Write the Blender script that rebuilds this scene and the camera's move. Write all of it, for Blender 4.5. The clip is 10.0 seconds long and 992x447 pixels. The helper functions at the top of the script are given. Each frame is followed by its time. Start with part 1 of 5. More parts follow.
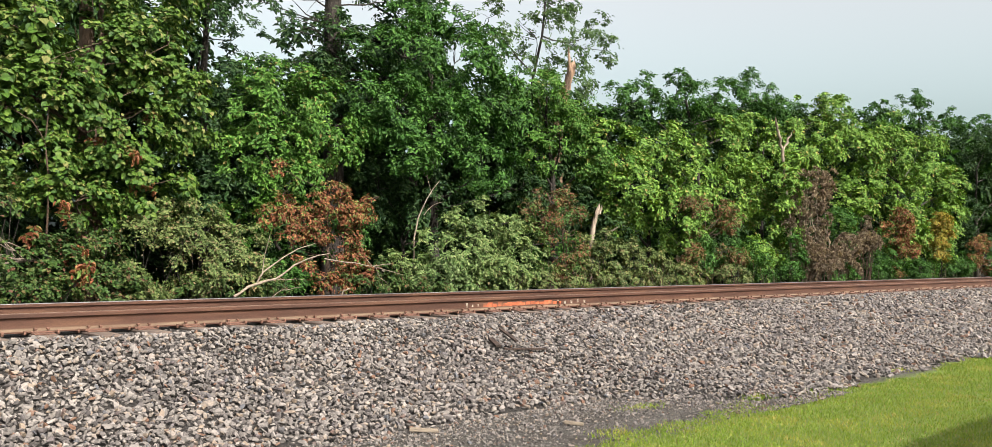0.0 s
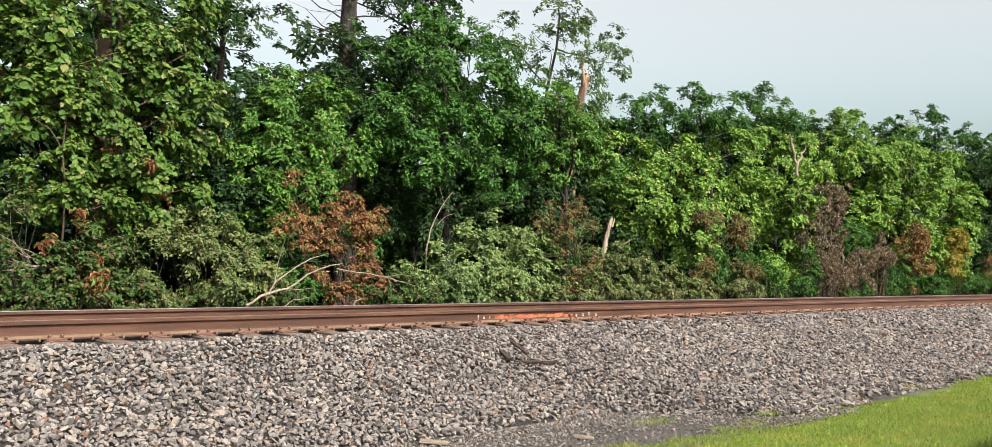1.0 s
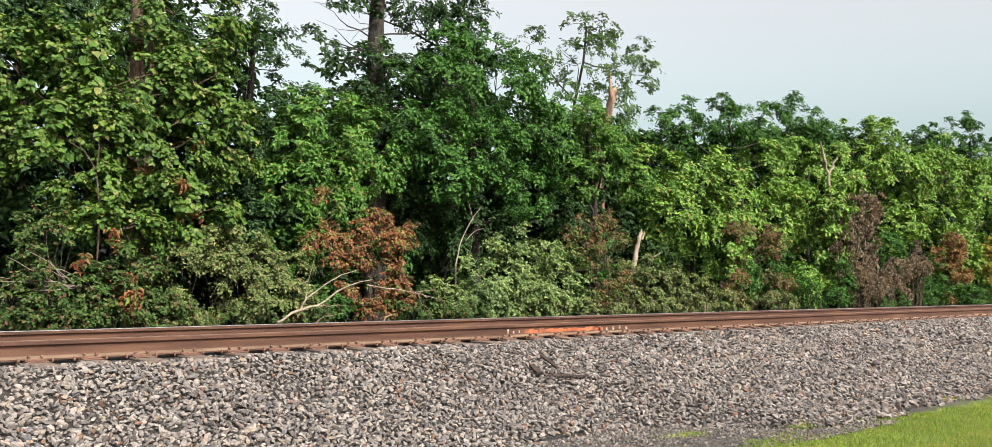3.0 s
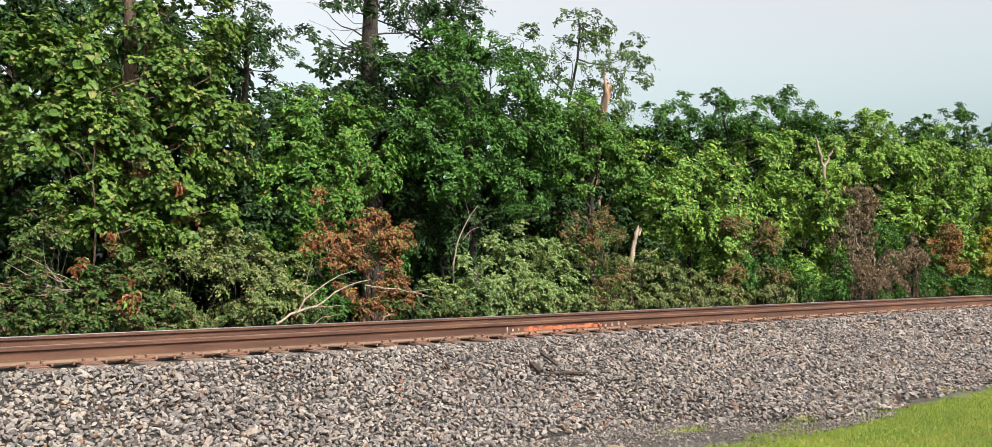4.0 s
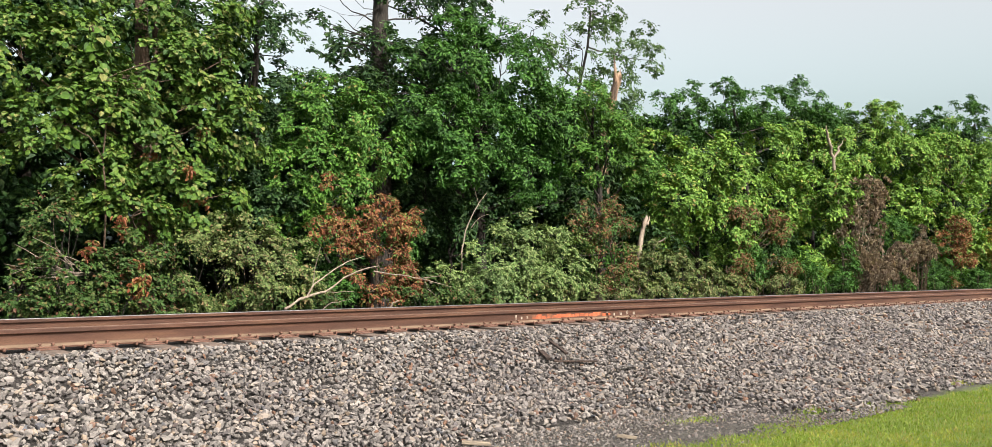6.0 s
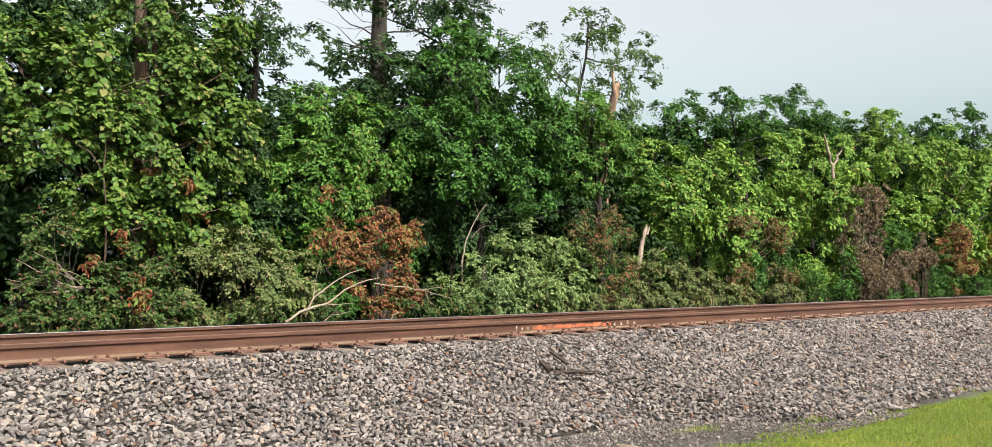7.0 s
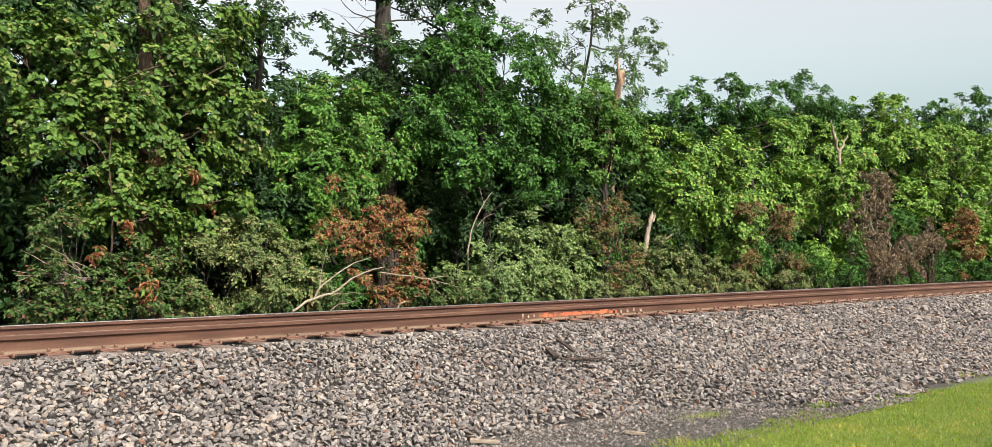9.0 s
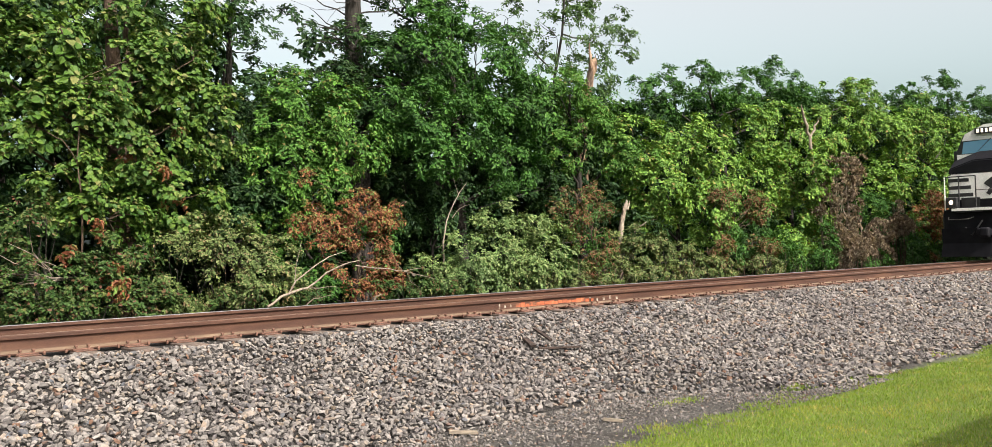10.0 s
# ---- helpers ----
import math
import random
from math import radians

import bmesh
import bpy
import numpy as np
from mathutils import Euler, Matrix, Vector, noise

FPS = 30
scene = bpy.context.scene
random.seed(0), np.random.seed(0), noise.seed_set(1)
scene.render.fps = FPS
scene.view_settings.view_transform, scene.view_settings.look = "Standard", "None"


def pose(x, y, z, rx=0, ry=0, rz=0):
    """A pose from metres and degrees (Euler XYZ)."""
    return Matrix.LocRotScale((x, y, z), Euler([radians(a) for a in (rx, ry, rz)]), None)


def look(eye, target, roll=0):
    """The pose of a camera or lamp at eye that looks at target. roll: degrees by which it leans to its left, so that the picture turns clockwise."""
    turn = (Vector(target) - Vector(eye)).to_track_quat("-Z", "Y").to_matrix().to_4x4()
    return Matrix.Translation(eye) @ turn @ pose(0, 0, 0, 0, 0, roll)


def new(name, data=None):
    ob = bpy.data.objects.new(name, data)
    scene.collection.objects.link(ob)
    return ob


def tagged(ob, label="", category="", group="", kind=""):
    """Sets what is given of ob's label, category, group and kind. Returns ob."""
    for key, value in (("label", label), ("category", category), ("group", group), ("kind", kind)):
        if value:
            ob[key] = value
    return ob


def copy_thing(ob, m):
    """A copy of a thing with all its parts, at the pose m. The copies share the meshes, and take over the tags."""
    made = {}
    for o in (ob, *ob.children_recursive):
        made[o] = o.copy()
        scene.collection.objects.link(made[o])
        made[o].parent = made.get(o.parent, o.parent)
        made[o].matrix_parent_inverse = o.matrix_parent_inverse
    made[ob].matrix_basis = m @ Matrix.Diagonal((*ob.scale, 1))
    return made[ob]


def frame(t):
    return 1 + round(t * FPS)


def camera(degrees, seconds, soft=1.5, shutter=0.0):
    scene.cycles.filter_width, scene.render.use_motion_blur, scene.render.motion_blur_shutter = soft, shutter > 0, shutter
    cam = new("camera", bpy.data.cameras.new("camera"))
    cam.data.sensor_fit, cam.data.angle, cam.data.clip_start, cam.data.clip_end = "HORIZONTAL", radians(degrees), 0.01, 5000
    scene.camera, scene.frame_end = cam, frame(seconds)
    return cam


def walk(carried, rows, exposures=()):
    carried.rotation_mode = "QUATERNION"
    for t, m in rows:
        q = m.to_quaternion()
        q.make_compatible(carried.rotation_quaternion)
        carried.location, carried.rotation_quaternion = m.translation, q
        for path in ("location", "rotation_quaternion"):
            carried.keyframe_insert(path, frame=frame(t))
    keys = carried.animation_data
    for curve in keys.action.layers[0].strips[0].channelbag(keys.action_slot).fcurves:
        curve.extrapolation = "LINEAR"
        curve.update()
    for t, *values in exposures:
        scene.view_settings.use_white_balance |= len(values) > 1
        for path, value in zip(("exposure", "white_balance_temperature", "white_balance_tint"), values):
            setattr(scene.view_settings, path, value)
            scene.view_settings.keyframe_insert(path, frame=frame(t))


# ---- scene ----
cam = camera(56.18, 10.0, 0.45)
RAIL_TOP = 0.825
GAUGE = 1.507


def aim(x, y, z, yaw, pitch, roll):
    a, b = radians(yaw), radians(pitch)
    ahead = Vector((-math.sin(a) * math.cos(b), math.cos(a) * math.cos(b), math.sin(b)))
    eye = Vector((x, y, z))
    return look(eye, eye + ahead, roll)


PATH = (
    (0.0, 0.022, -9.658, 1.546, -44.79, 1.50, 1.03),
    (0.2, 0.019, -9.655, 1.548, -44.43, 1.59, 1.57),
    (0.5, 0.014, -9.650, 1.551, -44.13, 1.70, 1.78),
    (0.8, 0.011, -9.666, 1.556, -43.88, 1.88, 1.84),
    (1.0, 0.008, -9.676, 1.560, -44.00, 2.17, 1.67),
    (1.2, 0.009, -9.682, 1.559, -44.02, 2.54, 1.42),
    (1.5, 0.011, -9.691, 1.558, -43.74, 2.87, 1.40),
    (1.7, 0.018, -9.697, 1.555, -43.50, 2.81, 1.41),
    (2.0, 0.028, -9.707, 1.550, -43.37, 2.71, 1.48),
    (2.3, 0.033, -9.715, 1.554, -42.98, 2.83, 1.15),
    (2.5, 0.036, -9.720, 1.557, -42.54, 2.92, 1.13),
    (2.7, 0.033, -9.713, 1.556, -42.21, 2.98, 1.15),
    (3.8, 0.016, -9.676, 1.552, -42.34, 3.04, 0.28),
    (4.0, 0.013, -9.670, 1.552, -42.38, 2.93, 0.08),
    (4.2, 0.004, -9.652, 1.551, -42.29, 2.94, -0.11),
    (4.5, -0.008, -9.625, 1.551, -42.38, 2.14, -0.01),
    (4.7, -0.008, -9.619, 1.553, -42.51, 1.53, 0.25),
    (5.0, -0.008, -9.609, 1.557, -42.59, 1.03, 0.55),
    (5.2, -0.008, -9.609, 1.557, -42.62, 1.13, 0.68),
    (5.5, -0.009, -9.608, 1.558, -42.24, 1.56, 0.77),
    (5.7, -0.011, -9.613, 1.558, -42.06, 1.93, 0.86),
    (6.8, -0.024, -9.643, 1.555, -41.87, 2.51, 0.48),
    (7.0, -0.026, -9.648, 1.555, -41.98, 2.83, 0.28),
    (7.2, -0.022, -9.650, 1.556, -42.04, 2.93, 0.07),
    (7.5, -0.015, -9.653, 1.558, -41.38, 2.53, 0.02),
    (7.7, -0.013, -9.654, 1.557, -41.01, 2.12, 0.02),
    (8.0, -0.010, -9.655, 1.555, -40.87, 1.91, 0.16),
    (8.3, -0.007, -9.651, 1.554, -40.81, 1.84, 0.04),
    (8.5, -0.005, -9.648, 1.553, -40.89, 1.96, -0.09),
    (8.8, -0.010, -9.644, 1.548, -41.26, 2.15, -0.20),
    (9.0, -0.014, -9.641, 1.544, -41.62, 2.14, -0.14),
    (9.3, -0.018, -9.639, 1.542, -42.11, 2.09, -0.28),
    (9.5, -0.020, -9.637, 1.542, -42.56, 2.07, -0.53),
    (9.8, -0.009, -9.636, 1.542, -42.86, 1.72, -1.16),
    (10.0, -0.001, -9.634, 1.542, -43.14, 1.55, -1.32),
)
walk(cam, [(r[0], aim(*r[1:])) for r in PATH], [(0.0, 1.3), (10.0, 1.3)])

# ---- world and sun ----
SUN_AZ = 183.0   # degrees clockwise from +y
SUN_EL = 41.0
world = bpy.data.worlds.new("world")
scene.world = world
world.use_nodes = True
wn, wl = world.node_tree.nodes, world.node_tree.links
sky = wn.new("ShaderNodeTexSky")
sky.sky_type = "NISHITA"
sky.sun_disc = False
sky.sun_elevation, sky.sun_rotation = radians(SUN_EL), radians(SUN_AZ)
sky.air_density, sky.dust_density, sky.ozone_density = 1.0, 6.5, 1.0
haze = wn.new("ShaderNodeHueSaturation")
haze.inputs["Saturation"].default_value, haze.inputs["Value"].default_value = 0.36, 1.08
wl.new(sky.outputs[0], haze.inputs["Color"])
# humid summer haze: pale cyan low down, whiter and warmer higher up
up_dir = wn.new("ShaderNodeTexCoord")
split = wn.new("ShaderNodeSeparateXYZ")
tint = wn.new("ShaderNodeValToRGB")
tint.color_ramp.elements[0].position, tint.color_ramp.elements[0].color = 0.08, (0.80, 0.99, 0.96, 1)
tint.color_ramp.elements[1].position, tint.color_ramp.elements[1].color = 0.32, (1.08, 1.0, 0.93, 1)
veil = wn.new("ShaderNodeMix")
veil.data_type, veil.blend_type = "RGBA", "MULTIPLY"
veil.inputs[0].default_value = 1.0
wl.new(up_dir.outputs["Generated"], split.inputs[0])
wl.new(split.outputs[2], tint.inputs[0])
wl.new(haze.outputs[0], veil.inputs[6])
wl.new(tint.outputs[0], veil.inputs[7])
wl.new(veil.outputs[2], wn["Background"].inputs[0])
wn["Background"].inputs[1].default_value = 0.117

sun = new("sun", bpy.data.lights.new("sun", "SUN"))
sun.data.energy, sun.data.angle, sun.data.color = 3.25, radians(0.6), (1.0, 0.95, 0.86)
az, el = radians(SUN_AZ), radians(SUN_EL)
to_sun = Vector((math.sin(az) * math.cos(el), math.cos(az) * math.cos(el), math.sin(el)))
sun.matrix_world = look(to_sun * 50, (0, 0, 0))

# ---- materials ----
def ramp(nt, fac, stops):
    r = nt.nodes.new("ShaderNodeValToRGB")
    e = r.color_ramp.elements
    while len(e) < len(stops):
        e.new(0.5)
    for k, (p, c) in zip(e, stops):
        k.position, k.color = p, (*c, 1)
    nt.links.new(fac, r.inputs[0])
    return r.outputs[0]


def noise_fac(nt, scale, detail=4, rough=0.6, coord="Object", stretch=None):
    tc = nt.nodes.new("ShaderNodeTexCoord")
    n = nt.nodes.new("ShaderNodeTexNoise")
    n.inputs["Scale"].default_value, n.inputs["Detail"].default_value, n.inputs["Roughness"].default_value = scale, detail, rough
    src = tc.outputs[coord]
    if stretch:
        mp = nt.nodes.new("ShaderNodeMapping")
        mp.inputs["Scale"].default_value = stretch
        nt.links.new(src, mp.inputs[0])
        src = mp.outputs[0]
    nt.links.new(src, n.inputs["Vector"])
    return n.outputs["Fac"]


def mixed(nt, fac, a, b, mode="MIX"):
    m = nt.nodes.new("ShaderNodeMix")
    m.data_type, m.blend_type = "RGBA", mode
    for sock, v in ((m.inputs[0], fac), (m.inputs[6], a), (m.inputs[7], b)):
        if hasattr(v, "links"):
            nt.links.new(v, sock)
        elif isinstance(v, (int, float)):
            sock.default_value = v
        else:
            sock.default_value = (*v, 1)
    return m.outputs[2]


def maths(nt, op, a, b=0.0, c=None):
    m = nt.nodes.new("ShaderNodeMath")
    m.operation = op
    for n, v in enumerate((a, b, c)):
        if v is None:
            continue
        if hasattr(v, "links"):
            nt.links.new(v, m.inputs[n])
        else:
            m.inputs[n].default_value = v
    return m.outputs[0]


def material(name, stops, scale=8.0, rough=0.8, metal=0.0, bump=0.3, fine=60.0, stretch=None, spec=0.4, dist=0.01):
    m = bpy.data.materials.new(name)
    m.use_nodes = True
    nt = m.node_tree
    p = nt.nodes["Principled BSDF"]
    big = noise_fac(nt, scale, stretch=stretch)
    small = noise_fac(nt, fine, 3, stretch=stretch)
    col = ramp(nt, big, stops)
    tone = ramp(nt, small, ((0.3, (0.72, 0.72, 0.72)), (0.7, (1.15, 1.15, 1.15))))
    nt.links.new(mixed(nt, 1.0, col, tone, "MULTIPLY"), p.inputs["Base Color"])
    p.inputs["Roughness"].default_value, p.inputs["Metallic"].default_value = rough, metal
    p.inputs["Specular IOR Level"].default_value = spec
    b = nt.nodes.new("ShaderNodeBump")
    b.inputs["Strength"].default_value, b.inputs["Distance"].default_value = bump, dist
    nt.links.new(small, b.inputs["Height"])
    nt.links.new(b.outputs[0], p.inputs["Normal"])
    return m


def island_random(nt):
    return nt.nodes.new("ShaderNodeNewGeometry").outputs["Random Per Island"]


def leaf_material(name, stops, patch=None, rough=0.6, through_share=0.17, patch_scale=1.6):
    """Each leaf takes its own tone; patch: a second tone in clumps."""
    m = bpy.data.materials.new(name)
    m.use_nodes = True
    nt = m.node_tree
    p, out = nt.nodes["Principled BSDF"], nt.nodes["Material Output"]
    col = ramp(nt, island_random(nt), stops)
    clump = noise_fac(nt, patch_scale, 3)
    tone = ramp(nt, clump, ((0.3, (0.75, 0.8, 0.8)), (0.7, (1.2, 1.15, 1.0))))
    col = mixed(nt, 1.0, col, tone, "MULTIPLY")
    if patch:
        spots = ramp(nt, noise_fac(nt, 1.1, 5, 0.7), ((patch[0], (0, 0, 0)), (patch[0] + 0.05, (1, 1, 1))))
        col = mixed(nt, spots, col, patch[1])
    nt.links.new(col, p.inputs["Base Color"])
    p.inputs["Roughness"].default_value = rough
    p.inputs["Specular IOR Level"].default_value = 0.2
    t = nt.nodes.new("ShaderNodeBsdfTranslucent")
    warm = mixed(nt, 1.0, col, (1.25, 1.3, 0.5), "MULTIPLY")
    nt.links.new(warm, t.inputs[0])
    mx = nt.nodes.new("ShaderNodeMixShader")
    mx.inputs[0].default_value = through_share
    nt.links.new(p.outputs[0], mx.inputs[1])
    nt.links.new(t.outputs[0], mx.inputs[2])
    nt.links.new(mx.outputs[0], out.inputs[0])
    return m


LEAF = {
    "vine": leaf_material("vine_leaf", ((0.0, (0.020, 0.054, 0.009)), (0.45, (0.043, 0.093, 0.013)), (0.85, (0.073, 0.124, 0.020)), (0.97, (0.122, 0.130, 0.046)))),
    "weed": leaf_material("weed_leaf", ((0.0, (0.015, 0.041, 0.007)), (0.6, (0.035, 0.072, 0.016)), (0.85, (0.065, 0.085, 0.025)), (0.93, (0.070, 0.034, 0.020))), (0.64, (0.065, 0.034, 0.022))),
    "olive": leaf_material("olive_leaf", ((0.0, (0.043, 0.072, 0.020)), (0.5, (0.084, 0.123, 0.038)), (0.8, (0.131, 0.160, 0.065)), (0.95, (0.150, 0.113, 0.065))), (0.66, (0.127, 0.103, 0.048))),
    # about half of green_leaf; on plants inside the wood the colour carries their shade
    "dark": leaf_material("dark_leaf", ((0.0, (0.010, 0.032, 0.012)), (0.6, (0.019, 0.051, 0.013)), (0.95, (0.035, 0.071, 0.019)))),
    "mid": leaf_material("green_leaf", ((0.0, (0.017, 0.058, 0.011)), (0.5, (0.032, 0.097, 0.015)), (0.95, (0.056, 0.132, 0.025)))),
    "bright": leaf_material("bright_leaf", ((0.0, (0.030, 0.085, 0.013)), (0.5, (0.054, 0.138, 0.020)), (0.93, (0.082, 0.169, 0.031)), (0.99, (0.157, 0.132, 0.047)))),
    # bright_leaf raised by about half: full sun is put into the colour
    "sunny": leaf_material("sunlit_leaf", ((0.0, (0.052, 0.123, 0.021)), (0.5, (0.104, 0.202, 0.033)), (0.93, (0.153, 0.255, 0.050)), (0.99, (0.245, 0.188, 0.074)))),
    "airy": leaf_material("airy_leaf", ((0.0, (0.028, 0.064, 0.015)), (0.6, (0.051, 0.101, 0.025)), (0.95, (0.080, 0.132, 0.041)))),
    "grey": leaf_material("pale_leaf", ((0.0, (0.050, 0.100, 0.025)), (0.5, (0.100, 0.159, 0.053)), (0.9, (0.178, 0.223, 0.099)))),
    "rust": leaf_material("rust_leaf", ((0.0, (0.105, 0.033, 0.020)), (0.45, (0.171, 0.067, 0.035)), (0.72, (0.209, 0.121, 0.054)), (0.84, (0.081, 0.134, 0.035))), (0.60, (0.081, 0.134, 0.035))),
    "rustgreen": leaf_material("rust_green_leaf", ((0.0, (0.111, 0.042, 0.028)), (0.4, (0.152, 0.077, 0.043)), (0.6, (0.116, 0.101, 0.050)), (0.75, (0.045, 0.113, 0.020))), (0.58, (0.051, 0.113, 0.028))),
    "dead": leaf_material("dead_leaf", ((0.0, (0.081, 0.057, 0.045)), (0.5, (0.153, 0.114, 0.091)), (0.9, (0.241, 0.200, 0.156))), None, 0.8, 0.12),
    "yellow": leaf_material("yellow_leaf", ((0.0, (0.136, 0.144, 0.016)), (0.5, (0.246, 0.197, 0.033)), (0.8, (0.209, 0.102, 0.033)), (0.95, (0.086, 0.138, 0.021)))),
}
# near black: the crowns' shade on the trunks is put into this colour
BARK = material("shade_dark_bark", ((0.3, (0.009, 0.007, 0.006)), (0.7, (0.026, 0.021, 0.016))), 6, 0.9, bump=0.9, fine=30, stretch=(1, 1, 0.25), dist=0.03)
VINE_BARK = material("brown_bark", ((0.3, (0.035, 0.022, 0.013)), (0.7, (0.076, 0.050, 0.033))), 6, 0.9, bump=0.9, fine=30, stretch=(1, 1, 0.25), dist=0.03)
DEADWOOD = material("weathered_wood", ((0.3, (0.102, 0.079, 0.061)), (0.7, (0.223, 0.186, 0.149))), 5, 0.85, bump=0.6, fine=35, stretch=(1, 1, 0.3))
PALE_WOOD = material("sun_bleached_wood", ((0.3, (0.105, 0.080, 0.060)), (0.7, (0.26, 0.215, 0.17))), 6, 0.85, bump=0.6, fine=35, stretch=(1, 1, 0.3))
SPLINTER = material("splintered_wood", ((0.40, (0.055, 0.034, 0.022)), (0.52, (0.19, 0.12, 0.075)), (0.66, (0.36, 0.26, 0.18))), 5, 0.85, bump=0.9, fine=30, stretch=(1, 1, 0.22), dist=0.03)
SCRAP = material("dark_scrap_steel", ((0.3, (0.016, 0.011, 0.009)), (0.7, (0.045, 0.028, 0.021))), 9, 0.8, 0.1, 0.4, 80)
RUST = material("rusted_steel", ((0.25, (0.029, 0.012, 0.007)), (0.5, (0.056, 0.023, 0.013)), (0.75, (0.095, 0.046, 0.025))), 2.5, 0.75, 0.1, 0.25, 90, stretch=(0.35, 1, 3))


def lit_foot(m):
    """Puts the sunlit top of the rail's foot into the colour, as a pale patchy band."""
    nt = m.node_tree
    p = nt.nodes["Principled BSDF"]
    old = p.inputs["Base Color"].links[0].from_socket
    tc = nt.nodes.new("ShaderNodeTexCoord")
    sep = nt.nodes.new("ShaderNodeSeparateXYZ")
    nt.links.new(tc.outputs["Object"], sep.inputs[0])
    low = ramp(nt, sep.outputs[2], ((0.0125, (0, 0, 0)), (0.016, (1, 1, 1)), (0.034, (0.8, 0.8, 0.8)), (0.044, (0, 0, 0))))
    patchy = ramp(nt, noise_fac(nt, 3.0, 4, stretch=(0.4, 1, 1)), ((0.35, (0.3, 0.3, 0.3)), (0.6, (0.85, 0.85, 0.85))))
    nt.links.new(mixed(nt, mixed(nt, 1.0, low, patchy, "MULTIPLY"), old, (0.17, 0.125, 0.085)), p.inputs["Base Color"])


lit_foot(RUST)
RUST_DARK = material("dark_rusted_steel", ((0.3, (0.070, 0.036, 0.025)), (0.7, (0.165, 0.085, 0.060))), 9, 0.8, 0.1, 0.4, 120)
SHINE = material("polished_rail_head", ((0.3, (0.20, 0.20, 0.21)), (0.7, (0.30, 0.30, 0.31))), 3, 0.35, 0.8, 0.05, 80, stretch=(0.2, 4, 1))
DULL_HEAD = material("dull_rail_head", ((0.3, (0.10, 0.065, 0.045)), (0.7, (0.17, 0.12, 0.09))), 3, 0.6, 0.4, 0.05, 80, stretch=(0.2, 4, 1))
TIE_WOOD = material("creosoted_wood", ((0.3, (0.060, 0.045, 0.037)), (0.7, (0.135, 0.100, 0.080))), 4, 0.9, bump=0.7, fine=40, stretch=(1, 0.2, 1))
# near black: the shade in the gaps between stones is put into this colour
BED = material("gap_shade_bed", ((0.3, (0.012, 0.010, 0.009)), (0.7, (0.030, 0.026, 0.023))), 14, 0.95, bump=1.0, fine=45, dist=0.04)
PLANK = material("old_board", ((0.3, (0.122, 0.095, 0.069)), (0.7, (0.208, 0.174, 0.135))), 4, 0.85, bump=0.5, fine=30, stretch=(0.3, 2, 2))
BLACK = material("black_paint", ((0.3, (0.012, 0.012, 0.014)), (0.7, (0.03, 0.03, 0.032))), 2, 0.35, 0, 0.08, 60, spec=0.5)
DULL_BLACK = material("dull_black_paint", ((0.3, (0.004, 0.004, 0.006)), (0.7, (0.011, 0.011, 0.014))), 3, 0.6, 0, 0.1, 60, spec=0.12)
WHITE = material("white_paint", ((0.3, (0.66, 0.66, 0.63)), (0.7, (0.80, 0.80, 0.77))), 2, 0.45, 0, 0.05, 50)
STEEL_GREY = material("dirty_grey_steel", ((0.3, (0.08, 0.075, 0.07)), (0.7, (0.20, 0.19, 0.18))), 4, 0.7, 0.3, 0.2, 60)
RED_PAINT = material("red_paint", ((0.3, (0.45, 0.03, 0.02)), (0.7, (0.55, 0.06, 0.04))), 4, 0.5)
ORANGE_MARK = material("orange_marking_paint", ((0.35, (0.130, 0.050, 0.025)), (0.5, (0.30, 0.070, 0.026)), (0.75, (0.34, 0.14, 0.07))), 9, 0.7, bump=0.2)
WHITE_MARK = material("faded_white_paint", ((0.4, (0.110, 0.078, 0.060)), (0.62, (0.33, 0.31, 0.27))), 25, 0.8, bump=0.2)


def stone_material():
    m = bpy.data.materials.new("ballast_stone")
    m.use_nodes = True
    nt = m.node_tree
    p = nt.nodes["Principled BSDF"]
    col = ramp(nt, island_random(nt), ((0.0, (0.050, 0.046, 0.048)), (0.08, (0.080, 0.074, 0.075)), (0.25, (0.102, 0.096, 0.094)), (0.72, (0.195, 0.182, 0.177)), (0.86, (0.172, 0.139, 0.111)), (0.93, (0.080, 0.087, 0.102)), (0.985, (0.118, 0.071, 0.051))))
    fine = ramp(nt, noise_fac(nt, 55, 4), ((0.3, (0.75, 0.74, 0.73)), (0.7, (1.15, 1.14, 1.12))))
    big = ramp(nt, noise_fac(nt, 0.5, 3), ((0.3, (0.86, 0.84, 0.84)), (0.7, (1.08, 1.07, 1.04))))
    nt.links.new(mixed(nt, 1.0, mixed(nt, 1.0, col, fine, "MULTIPLY"), big, "MULTIPLY"), p.inputs["Base Color"])
    p.inputs["Roughness"].default_value = 0.85
    p.inputs["Specular IOR Level"].default_value = 0.25
    return m


STONE = stone_material()


